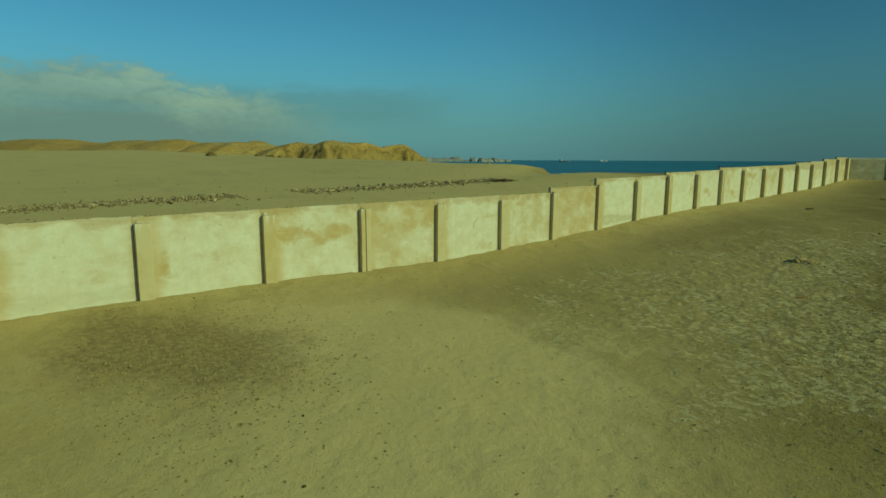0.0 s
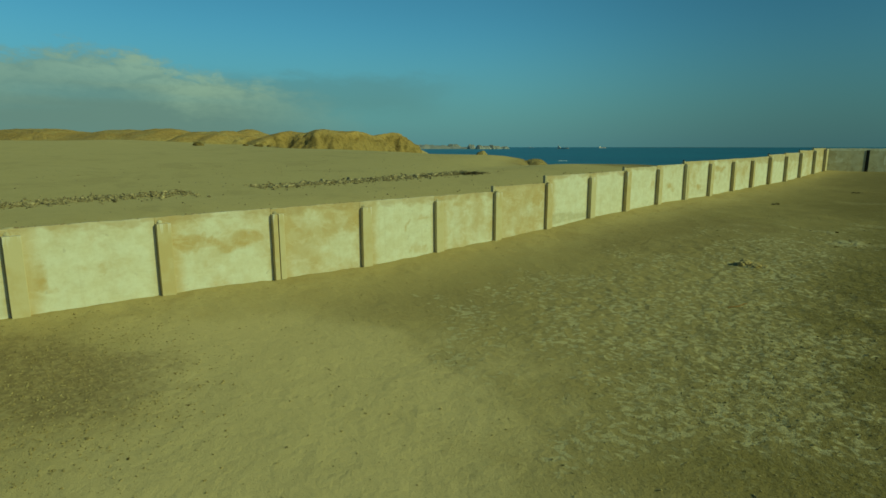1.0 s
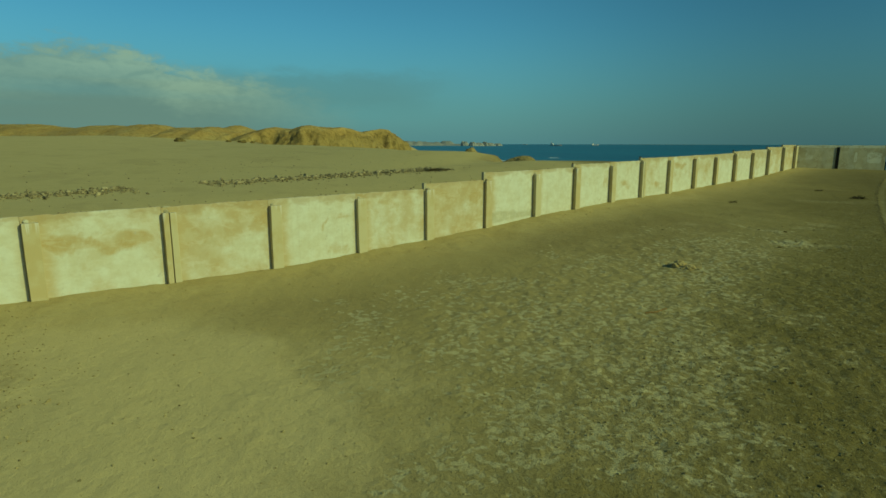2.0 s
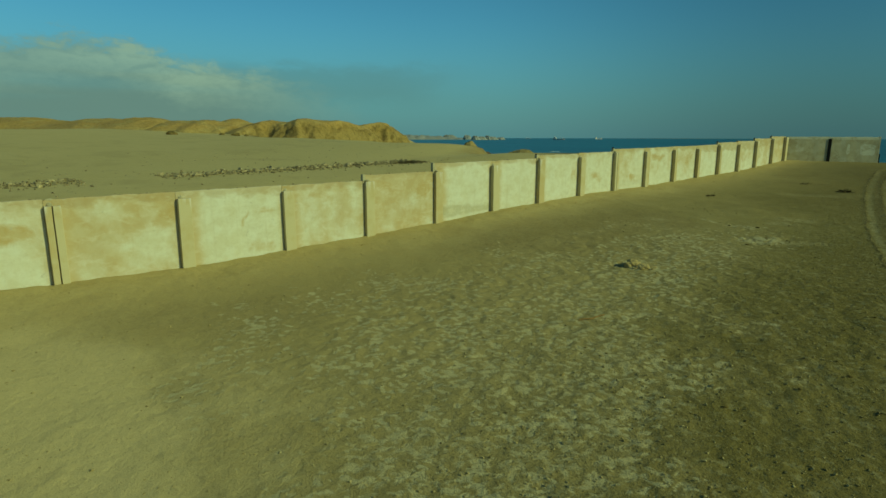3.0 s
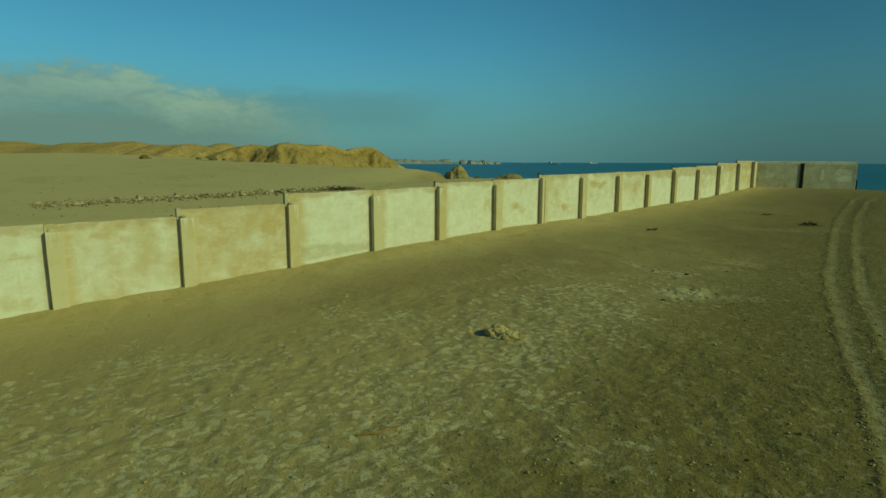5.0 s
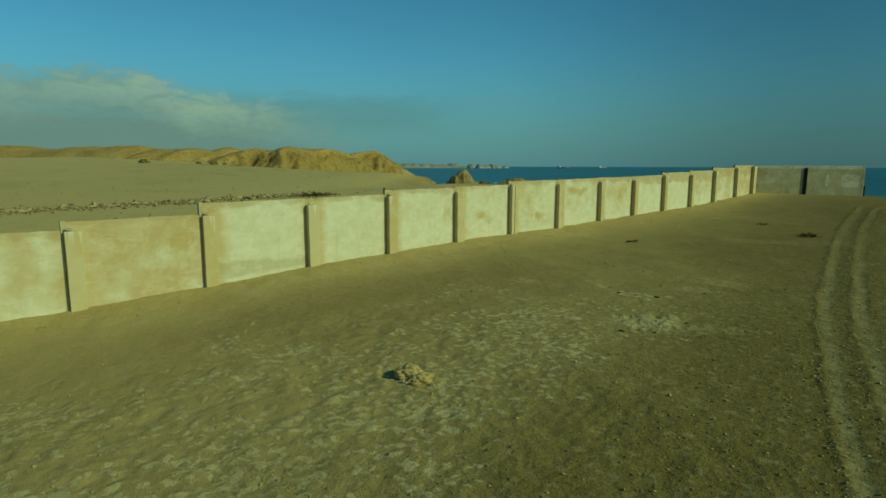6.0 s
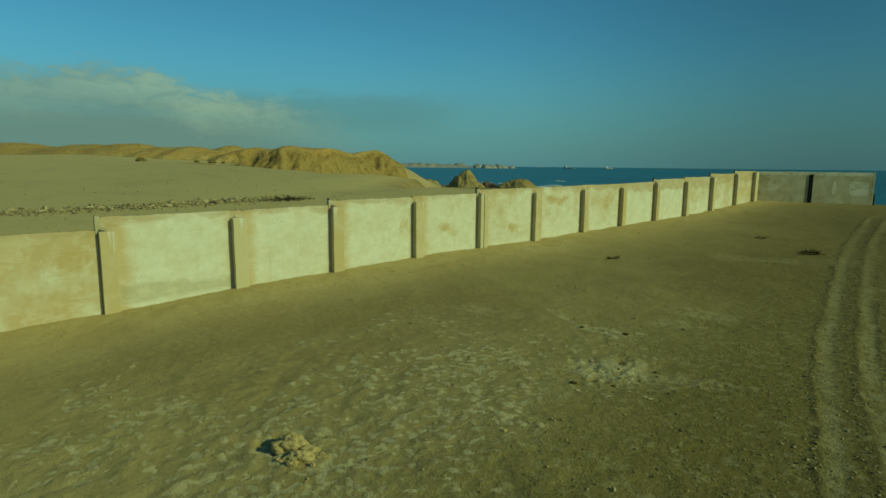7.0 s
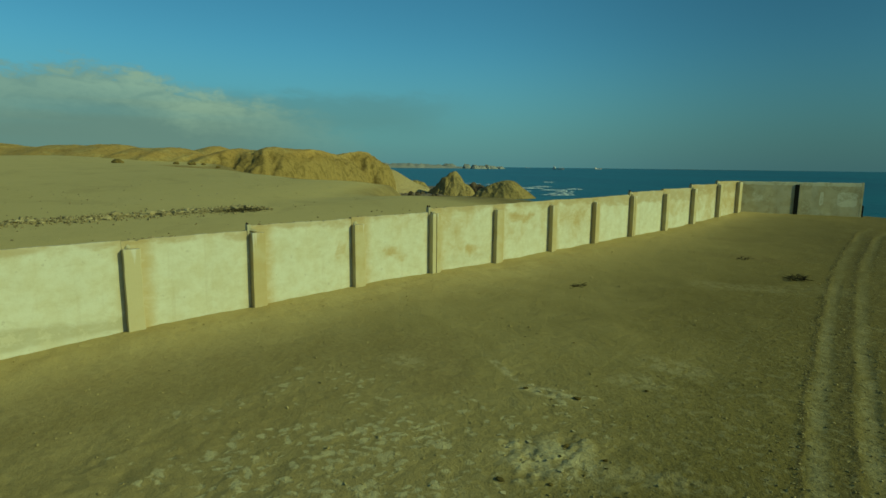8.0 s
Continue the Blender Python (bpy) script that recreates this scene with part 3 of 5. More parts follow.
def concrete_material():
    m, n = material("bare_concrete")
    p = n.add("ShaderNodeNewGeometry").outputs["Position"]
    mid = n.noise(p, 1.3, 5, 0.6, 0.5)
    fine = n.noise(p, 22, 4, 0.65)
    patch = n.voronoi(n.scaled(p, (1.0, 1.0, 1.3)), 0.9, "F1")
    col = n.mix(n.ramp(mid, 0.35, 0.65), (0.40, 0.35, 0.205), (0.49, 0.445, 0.29))
    col = n.mix(n.math("MULTIPLY", n.ramp(n.noise(p, 0.9, 3, 0.5), 0.55, 0.62), 0.35), col, (0.52, 0.50, 0.37))
    col = n.mix(n.math("MULTIPLY", n.ramp(patch, 0.25, 0.5), 0.25), col, (0.30, 0.25, 0.14))
    pale = n.add("ShaderNodeAttribute", attribute_name="stain").outputs["Fac"]
    pale = n.ramp(n.math("ADD", pale, n.math("MULTIPLY", n.math("SUBTRACT", n.noise(p, 3.0, 5, 0.65), 0.5), 0.9)), 0.32, 0.55)
    col = n.mix(n.math("MULTIPLY", pale, 0.8), col, (0.60, 0.575, 0.42))
    blot = n.math("MULTIPLY", n.ramp(n.noise(p, 0.8, 5, 0.65, 0.8), 0.50, 0.60), n.ramp(n.noise(p, 7.0, 5, 0.7), 0.35, 0.6))
    col = n.mix(n.math("MULTIPLY", blot, 0.5), col, (0.25, 0.205, 0.10))
    col = n.mix(n.math("MULTIPLY", n.ramp(fine, 0.5, 0.75), 0.3), col, (0.28, 0.24, 0.16))
    n.surface(col, 0.9, n.math("ADD", n.math("MULTIPLY", fine, 0.5), mid), 0.4, 0.03, specular=0.06)
    return m


def stone_material(name, a, b, scale=6.0):
    m, n = material(name)
    p = n.add("ShaderNodeTexCoord").outputs["Object"]
    rnd = n.add("ShaderNodeObjectInfo").outputs["Random"]
    isl = n.add("ShaderNodeNewGeometry").outputs["Random Per Island"]
    mid = n.noise(p, scale, 5, 0.65)
    fine = n.noise(p, scale * 6, 4, 0.6)
    f = n.math("ADD", n.math("MULTIPLY", n.math("ADD", rnd, isl), 0.35), n.math("MULTIPLY", mid, 0.5), clamp=True)
    col = n.mix(f, a, b)
    col = n.mix(n.math("MULTIPLY", n.ramp(fine, 0.5, 0.7), 0.4), col, tuple(0.55 * v for v in a))
    n.surface(col, 0.95, n.math("ADD", mid, n.math("MULTIPLY", fine, 0.4)), 0.5, 0.03, specular=0.03)
    return m


def hill_material(name, a, b, dark, skirt=None, cut=0.6):
    m, n = material(name)
    p = n.add("ShaderNodeNewGeometry").outputs["Position"]
    z = n.xyz(p)[2]
    big = n.noise(p, 0.05, 5, 0.6)
    gully = n.noise(n.scaled(p, (0.42, 0.42, 0.20)), 1.0, 8, 0.72, 0.6)
    fine = n.noise(p, 0.9, 5, 0.65)
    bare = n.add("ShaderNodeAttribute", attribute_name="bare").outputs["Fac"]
    col = n.mix(n.ramp(big, 0.35, 0.65), a, b)
    if skirt:
        col = n.mix(n.math("MULTIPLY", n.ramp(n.math("ADD", z, n.math("MULTIPLY", gully, 3.0)), 10.0, 7.0), 0.8), col, skirt)
    if skirt:
        drift = n.math("MULTIPLY", n.ramp(n.noise(n.scaled(p, (1.0, 1.0, 2.5)), 0.11, 6, 0.65), 0.50, 0.62), n.ramp(bare, 0.0, 0.6, 0.6, 0.25))
        col = n.mix(drift, col, skirt)
    # steep faces, gully streaks and fine mottling are coloured darker
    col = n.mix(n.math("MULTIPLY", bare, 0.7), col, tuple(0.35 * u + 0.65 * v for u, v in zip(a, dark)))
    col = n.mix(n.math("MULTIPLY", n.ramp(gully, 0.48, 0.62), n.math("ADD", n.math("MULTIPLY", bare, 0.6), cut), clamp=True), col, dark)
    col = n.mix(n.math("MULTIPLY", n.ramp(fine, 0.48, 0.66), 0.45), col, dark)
    n.surface(col, 0.95, n.math("ADD", gully, n.math("MULTIPLY", fine, 0.3)), 0.8, 1.2, specular=0.1)
    return m


def sea_material():
    m, n = material("sea_water")
    p = n.add("ShaderNodeNewGeometry").outputs["Position"]
    swell = n.noise(n.scaled(p, (0.02, 0.05, 1.0)), 1.0, 4, 0.55)
    chop = n.noise(n.scaled(p, (0.25, 0.4, 1.0)), 1.0, 5, 0.6)
    wide = n.noise(n.scaled(p, (0.0015, 0.004, 1.0)), 1.0, 4, 0.6)
    col = n.mix(n.ramp(wide, 0.35, 0.65), (0.008, 0.066, 0.086), (0.016, 0.105, 0.125))
    n.surface(col, 0.35, n.math("ADD", n.math("MULTIPLY", swell, 1.4), n.math("MULTIPLY", chop, 0.35)), 0.8, 1.5, specular=0.35)
    return m


def plain_material(name, color, rough=0.8, spread=0.25, metallic=0.0):
    m, n = material(name)
    p = n.add("ShaderNodeTexCoord").outputs["Object"]
    f = n.noise(p, 9.0, 5, 0.65)
    col = n.mix(n.ramp(f, 0.3, 0.7), tuple(v * (1 - spread) for v in color), tuple(min(1, v * (1 + spread)) for v in color))
    n.surface(col, rough, f, 0.3, 0.02, metallic=metallic, specular=0.05)
    return m


SAND = sand_material()
PLASTER = plaster_material()
STUCCO = pillar_material()
CONCRETE = concrete_material()
FIELDSTONE = stone_material("field_stone", (0.055, 0.042, 0.022), (0.48, 0.40, 0.21))
PEBBLE = stone_material("pebbles", (0.19, 0.143, 0.05), (0.52, 0.43, 0.20), 20.0)
CLOD = stone_material("soil_clods", (0.13, 0.10, 0.036), (0.30, 0.24, 0.10), 16.0)
YELLOWSTONE = stone_material("yellow_stone", (0.27, 0.20, 0.075), (0.53, 0.42, 0.19), 8.0)
DARKSTONE = stone_material("dark_stone", (0.06, 0.043, 0.012), (0.15, 0.112, 0.036), 12.0)
SALT = stone_material("salt_crust", (0.40, 0.33, 0.16), (0.56, 0.48, 0.26), 14.0)
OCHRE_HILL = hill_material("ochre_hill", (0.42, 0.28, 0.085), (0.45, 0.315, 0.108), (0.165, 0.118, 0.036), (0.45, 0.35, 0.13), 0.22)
STACK_ROCK = hill_material("ochre_rock", (0.30, 0.228, 0.082), (0.36, 0.275, 0.11), (0.13, 0.10, 0.04), None, 0.6)
BEACH = hill_material("shore_sand", (0.42, 0.33, 0.15), (0.46, 0.37, 0.18), (0.30, 0.22, 0.10), None, 0.2)
MOUND = hill_material("scrub_mound", (0.22, 0.16, 0.05), (0.27, 0.20, 0.07), (0.10, 0.08, 0.03))
# the haze of distance is mixed into the far rock's colours
HAZED_ROCK = hill_material("hazed_headland", (0.26, 0.265, 0.235), (0.32, 0.315, 0.275), (0.20, 0.20, 0.18))
SHORE_ROCK = hill_material("shore_rock", (0.10, 0.075, 0.045), (0.15, 0.11, 0.06), (0.05, 0.04, 0.03))
SHORE_RUBBLE = hill_material("shore_rubble", (0.20, 0.16, 0.11), (0.26, 0.21, 0.15), (0.09, 0.07, 0.05), None, 0.5)
WATER = sea_material()
FOAM = plain_material("foam", (0.55, 0.60, 0.58), 0.9, 0.2)
SCRUB = plain_material("dry_scrub", (0.06, 0.048, 0.022), 0.95)
WOOD = plain_material("weathered_wood", (0.24, 0.15, 0.055), 0.9)
CRUMB = stone_material("mortar_crumbs", (0.13, 0.10, 0.05), (0.42, 0.35, 0.20), 14.0)
DULL_BLACK = plain_material("dull_black", (0.012, 0.013, 0.011), 0.9)
RUST = plain_material("rusty_iron", (0.05, 0.035, 0.025), 0.85)
HULL = plain_material("ship_hull", (0.55, 0.46, 0.40), 0.7)
CABIN = plain_material("ship_superstructure", (0.75, 0.70, 0.62), 0.7, 0.1)


# ---------------------------------------------------------------- building helpers
def mesh_of(name, verts, faces, mat, smoothed=False):
    me = bpy.data.meshes.new(name)
    me.from_pydata([tuple(v) for v in verts], [], [tuple(f) for f in faces])
    me.materials.append(mat)
    if smoothed:
        me.polygons.foreach_set("use_smooth", [True] * len(me.polygons))
    me.update()
    return me


def grid_mesh(name, px, py, pz, mat, attributes=()):
    """A sheet over 2D arrays of coordinates."""
    r, c = px.shape
    co = np.stack([px, py, pz], -1).reshape(-1, 3)
    i = np.arange(r * c).reshape(r, c)
    f = np.stack([i[:-1, :-1], i[:-1, 1:], i[1:, 1:], i[1:, :-1]], -1).reshape(-1, 4)
    me = bpy.data.meshes.new(name)
    me.vertices.add(len(co))
    me.vertices.foreach_set("co", co.ravel().astype(np.float32))
    me.loops.add(f.size)
    me.loops.foreach_set("vertex_index", f.ravel().astype(np.int32))
    me.polygons.add(len(f))
    me.polygons.foreach_set("loop_start", np.arange(0, f.size, 4, dtype=np.int32))
    me.polygons.foreach_set("use_smooth", [True] * len(f))
    me.update(calc_edges=True)
    me.materials.append(mat)
    for key, values in attributes:
        a = me.attributes.new(key, "FLOAT", "POINT")
        a.data.foreach_set("value", values.ravel().astype(np.float32))
    return me


def part(name, bm, mat, parent, label=""):
    me = bpy.data.meshes.new(name)
    bm.to_mesh(me)
    bm.free()
    me.materials.append(mat)
    ob = new(name, me)
    ob.parent = parent
    return tagged(ob, label)


def box(bm, x0, x1, y0, y1, z0, z1, bevel=0.0):
    m = Matrix.Translation(((x0 + x1) / 2, (y0 + y1) / 2, (z0 + z1) / 2)) @ Matrix.Diagonal((x1 - x0, y1 - y0, z1 - z0, 1))
    made = bmesh.ops.create_cube(bm, size=1, matrix=m)["verts"]
    if bevel:
        edges = list({e for v in made for e in v.link_edges})
        bmesh.ops.bevel(bm, geom=edges, offset=bevel, segments=2, affect="EDGES", profile=0.6)
    return made


def lump(bm, seed, sx, sy, sz, at=(0, 0, 0), rough=0.3, subdiv=2, turn=0.0):
    """A rough stone: a jittered, faceted ball with its foot cut flat."""
    rnd = random.Random(seed)
    made = bmesh.ops.create_icosphere(bm, subdivisions=subdiv, radius=1)["verts"]
    off = Vector((rnd.random() * 90, rnd.random() * 90, rnd.random() * 90))
    r = Matrix.Rotation(turn, 3, "Z")
    for v in made:
        k = 1 + rough * noise.noise(v.co * 1.1 + off) + rough * 0.5 * noise.noise(v.co * 2.7 + off)
        c = v.co * k
        c.z = max(c.z, -0.45)
        v.co = r @ Vector((c.x * sx, c.y * sy, c.z * sz)) + Vector(at)
    return made


def chunk(bm, seed, sx, sy, sz, at=(0, 0, 0), turn=0.0, points=16):
    """An angular broken stone: the hull of a few scattered points, foot cut flat."""
    rnd = random.Random(seed)
    made = []
    for k in range(points):
        v = Vector((rnd.gauss(0, 1), rnd.gauss(0, 1), rnd.gauss(0, 1))).normalized() * rnd.uniform(0.75, 1.08)
        v.z = max(v.z, -0.4)
        v = Matrix.Rotation(turn, 3, "Z") @ Vector((v.x * sx, v.y * sy, v.z * sz))
        made.append(bm.verts.new(v + Vector(at)))
    out = bmesh.ops.convex_hull(bm, input=made)
    bmesh.ops.delete(bm, geom=[v for v in set(out["geom_interior"]) | set(out["geom_unused"]) if isinstance(v, bmesh.types.BMVert)], context="VERTS")


def set_height(ob, z0, z1):
    """Stores how high each point of a wall piece lies between foot (0) and top (1)."""
    me = ob.data
    a = me.attributes.new("height", "FLOAT", "POINT")
    a.data.foreach_set("value", [(v.co.z - z0) / (z1 - z0) for v in me.vertices])


# ---------------------------------------------------------------- ground and sea
def steps(start, end, first, growth):
    out, s = [start], first
    sign = 1 if end > start else -1
    while (end - out[-1]) * sign > 0:
        out.append(out[-1] + sign * s)
        s *= growth
    return out


def make_ground():
    xs = steps(-17.5, -4900, 0.35, 1.025)[::-1] + list(np.arange(-17.3, -13.5, 0.09)) + list(np.arange(-13.5, 0.5, 0.045)) + steps(0.5, 4900, 0.1, 1.07)
    ys = steps(0.0, -4900, 0.3, 1.10)[::-1] + list(np.arange(0.09, 2.0, 0.09)) + list(np.arange(2.0, 38.0, 0.05)) + list(np.arange(38.0, 45.0, 0.09)) + list(np.arange(45.0, 66.0, 0.15)) + steps(66.0, 4900, 0.2, 1.026)
    gx, gy = np.meshgrid(np.array(xs), np.array(ys), indexing="ij")
    gz = land(gx, gy)
    far = np.hypot(gx + 10, gy - 30)
    gz = gz + relief(gx, gy) + 0.5 * fractal(3, gx, gy, 60, 4) * smooth(far, 60, 200) * (gz > SEA)
    w, rim, soil = rut(gx, gy)
    on = smooth(gy, 20, 26) * smooth(-gy, -66, -60)
    over = gy - np.interp(gx, EDGE_X, EDGE_Y) + 1.2 * fractal(33, gx, gy, 5, 3)
    brink = smooth(over, -5.0, -0.5) * smooth(-gx, 17.5, 22)
    me = grid_mesh("ground", gx, gy, gz, SAND, (("rut", np.clip(w, 0, 1) * on), ("rim", np.clip(np.maximum(rim, 0.62 * soil), 0, 1) * on), ("zone", crust_zone(gx, gy)), ("scab", scab(gx, gy)), ("brink", brink), ("heave", heave(gx, gy) * (0.12 + 0.88 * lumps(gx, gy)))))
    ob = new("ground", me)
    tagged(ob, "sandy desert ground with salt crust, gravel and tyre ruts", "ground", kind="structure")


make_ground()


def make_sea():
    ring = [0, 150, 250, 350, 450, 600, 800, 1100, 1500, 2200, 3200, 4940]
    ang = np.linspace(0, 2 * math.pi, 97)
    r, a = np.meshgrid(np.array(ring, float), ang, indexing="ij")
    px, py = r * np.cos(a), r * np.sin(a)
    tagged(new("water", grid_mesh("water", px, py, np.full_like(px, SEA), WATER)), "dark blue-green sea reaching the horizon", "sea", kind="structure")


make_sea()

# ---------------------------------------------------------------- the long wall
TOPS = [3.22, 3.21, 3.2, 3.18, 3.2, 3.2, 3.21, 3.21, 3.44, 3.79, 3.82, 4.0, 4.06, 4.23, 4.26, 4.3, 4.35, 4.52, 4.61, 4.8, 4.97]
PILLARS = [0.05] + WALL_Y[1:]
STAINS = [0.3, 0.2, 0.2, 0.4, 0.5, 0.72, 0.22, 0.66, 0.86, 0.1, 0.16, 0.14, 0.26, 0.5, 0.4, 0.56, 0.3, 0.3, 0.5, 0.7, 0.8]  # ochre stain of each panel
TIDES = {9: 1.0, 2: 0.4, 13: 0.3}   # panels with a tide-mark near the foot
# ochre blotches: along the panel and up it (0 to 1), half width and half height in metres, strength
BLOTCHES = {2: [(0.85, 0.55, 0.5, 0.5, 0.5)], 3: [(0.14, 0.35, 0.3, 0.5, 0.8), (0.6, 0.45, 0.5, 0.3, 0.6)], 4: [(0.30, 0.62, 0.65, 0.22, 1.0), (0.52, 0.55, 0.5, 0.2, 0.85), (0.74, 0.62, 0.55, 0.22, 0.95)],
            5: [(0.84, 0.74, 0.5, 0.45, 1.0), (0.55, 0.3, 0.6, 0.35, 0.5)], 6: [(0.62, 0.5, 0.16, 0.3, 0.8), (0.80, 0.62, 0.35, 0.16, 0.7), (0.78, 0.15, 0.35, 0.2, 0.7)],
            7: [(0.45, 0.82, 1.0, 0.2, 0.7), (0.70, 0.45, 0.4, 0.2, 0.8)], 8: [(0.3, 0.8, 1.0, 0.32, 1.0), (0.8, 0.72, 0.7, 0.4, 1.0)], 11: [(0.9, 0.6, 0.25, 0.35, 0.8)],
            12: [(0.55, 0.4, 0.3, 0.25, 0.7)], 13: [(0.65, 0.3, 0.35, 0.3, 0.75)], 14: [(0.45, 0.75, 0.7, 0.2, 0.9)], 15: [(0.6, 0.6, 0.8, 0.4, 0.7)]}
JOINTS = {3, 11, 15}   # pillars split by a movement joint


def wall_sheet(name, origin, length, z0, z1, thick, mat, parent, seed, rag=0.012, slope=0.0):
    """An upright slab along local y with an uneven top; local x = 0 is its face."""
    n = max(4, int(length / 0.07))
    rng = np.random.RandomState(seed)
    t = np.linspace(0, length, n + 1)
    edge = z1 + slope * t + rag * fractal(seed, t, t * 0, 0.45, 3) + 0.010 * rng.rand(n + 1)
    chip = np.where(rng.rand(n + 1) > 0.94, -0.03 * rng.rand(n + 1), 0)
    edge = edge + chip
    rows = [0.05 * k for k in range(20)] + [0.985, 1.0]
    verts, faces, hs = [], [], []
    cols = []
    for i in range(n + 1):
        bow = 0.006 * math.sin(t[i] * 1.9 + seed) + 0.004 * math.sin(t[i] * 5.1)
        col = []
        for k in rows:
            z = z0 + (edge[i] - z0) * k
            inset = 0.012 if k == 1.0 else 0.0
            col.append(len(verts))
            verts.append((bow * (k < 1) - inset, t[i], z))
            hs.append(k)
        for k in (1.0, 0.985, 0.5, 0.0):
            z = z0 + (edge[i] - z0) * k
            col.append(len(verts))
            verts.append((-thick + (0.012 if k == 1.0 else 0), t[i], z))
            hs.append(k)
        cols.append(col)
    m = len(cols[0])
    for a, b in zip(cols, cols[1:]):
        for j in range(m):
            faces.append((a[j], b[j], b[(j + 1) % m], a[(j + 1) % m]))
    faces.append(tuple(cols[0]))
    faces.append(tuple(reversed(cols[-1])))
    me = mesh_of(name, verts, faces, mat)
    a = me.attributes.new("height", "FLOAT", "POINT")
    a.data.foreach_set("value", hs)
    ob = new(name, me)
    ob.parent = parent
    ob.matrix_basis = origin
    return ob


def wall_pillar(parent, y, z0, z1, width, seed, split=False, proud=0.0):
    """A plastered pillar with softened, slightly battered edges."""
    def shaft(y0, y1):
        bm = bmesh.new()
        box(bm, PANEL - 0.03, FACE + proud, y0, y1, z0, z1, 0.012)
        bmesh.ops.subdivide_edges(bm, edges=[e for e in bm.edges if abs(e.verts[0].co.z - e.verts[1].co.z) > 0.5], cuts=14)
        for v in bm.verts:
            k = 0.007 * noise.noise(Vector((v.co.y * 3, v.co.z * 2.2, seed)))
            v.co.y += k
            v.co.x += 0.6 * k
            v.co.y += 0.012 * (v.co.z - z0) / 2.3 * math.sin(seed * 2.4)
        ob = part("pillar", bm, STUCCO, parent)
        set_height(ob, z0 + 0.4, z1)
    if split:
        shaft(y, y + width * 0.42)
        shaft(y + width * 0.50, y + width)
    else:
        shaft(y, y + width)


def make_wall():
    wall = new("wall_west")
    tagged(wall, "long whitewashed plaster wall with ochre stains, pillars and stepped top", "wall", kind="structure")
    rnd = random.Random(4)
    spans = [(-6.9, -3.45), (-3.45, 0.05)] + list(zip(PILLARS, PILLARS[1:]))
    tops = TOPS
    for i, (y0, y1) in enumerate(spans):
        top = tops[i]
        foot = float(land(FACE, (y0 + y1) / 2)) - 0.45
        rise = {8: 0.016, 12: 0.014, 14: 0.016, 15: 0.016}.get(i - 2, 0.004)
        ob = wall_sheet("panel", pose(PANEL, y0 + 0.004, 0), y1 - y0 - 0.008, foot, top - rise * 1.5, 0.16, PLASTER, wall, 100 + i, slope=rise)
        me, length = ob.data, y1 - y0
        ground = foot + 0.45
        stain = []
        at = np.array([v.co for v in me.vertices])
        sway, lift = 0.34 * fractal(300 + i, at[:, 1], at[:, 2], 0.6, 4, 0.6), 0.16 * fractal(340 + i, at[:, 1], at[:, 2], 0.5, 4, 0.6)
        for v, du, dv in zip(me.vertices, sway, lift):
            up = (v.co.z + dv - ground) / (top - ground)
            k = [am * math.exp(-(((v.co.y + du - uu * length) / (1.4 * ru)) ** 2 + ((up - vv) * (top - ground) / (1.4 * rv)) ** 2)) for uu, vv, ru, rv, am in BLOTCHES.get(i, [])]
            stain.append(max(k, default=0.0))
        for key, values in (("stain", stain), ("ochre", [STAINS[i]] * len(me.vertices)), ("tide", [TIDES.get(i, 0.0)] * len(me.vertices)), ("margin", [min(v.co.y - 0.38, length - v.co.y + 0.22) for v in me.vertices])):
            me.attributes.new(key, "FLOAT", "POINT").data.foreach_set("value", values)
    every = [-6.9, -3.45] + PILLARS[:-1]
    for i, y in enumerate(every):
        j = i - 2
        left = tops[max(0, min(i - 1, len(tops) - 1))]
        right = tops[min(i, len(tops) - 1)]
        foot = float(land(FACE, y)) - 0.3
        step = right - left > 0.1
        top = left - 0.03 if step else min(left, right) - 0.17 - 0.04 * rnd.random()
        wall_pillar(wall, y + 0.01, foot, top, 0.40 if j < 13 else 0.30, i, (j in JOINTS), 0.0 if j < 8 else 0.05 if j < 13 else 0.08)
        # crumbled head above the pillar
        bm = bmesh.new()
        if step:
            box(bm, PANEL - 0.13, PANEL + 0.02, y - 0.05, y + 0.07, left - 0.15, right + 0.03, 0.012)
            chunk(bm, i, 0.09, 0.13, 0.06, (PANEL + 0.04, y + 0.13, left + 0.01), 0.0, 26)
            chunk(bm, i + 70, 0.06, 0.07, 0.05, (PANEL - 0.02, y + 0.05, left + 0.10), 0.0, 22)
        else:
            chunk(bm, i, 0.055, 0.16, 0.04, (PANEL - 0.05, y + 0.17, left - 0.02), 0.0, 22)
            chunk(bm, i + 50, 0.05, 0.09, 0.08, (PANEL + 0.01, y + 0.14, top + 0.03), 0.0, 22)
        part("pillar_head", bm, CONCRETE, wall, "crumbling mortar head")
        if j >= 9 and step:
            bm = bmesh.new()
            for k in range(2):
                yy = y + rnd.uniform(-0.06, 0.02)
                box(bm, PANEL - 0.10 + 0.05 * k, PANEL - 0.06 + 0.05 * k, yy, yy + 0.05, right - 0.05, right + 0.05 + 0.06 * rnd.random(), 0.006)
            part("rebar_stub", bm, RUST, wall, "dark rusted reinforcement stubs")
    wall_pillar(wall, 65.06, float(land(FACE, 65.2)) - 0.3, tops[-1] - 0.06, 0.42, 77, False, 0.08)
    # bits of mortar lying on the top edge
    bm = bmesh.new()
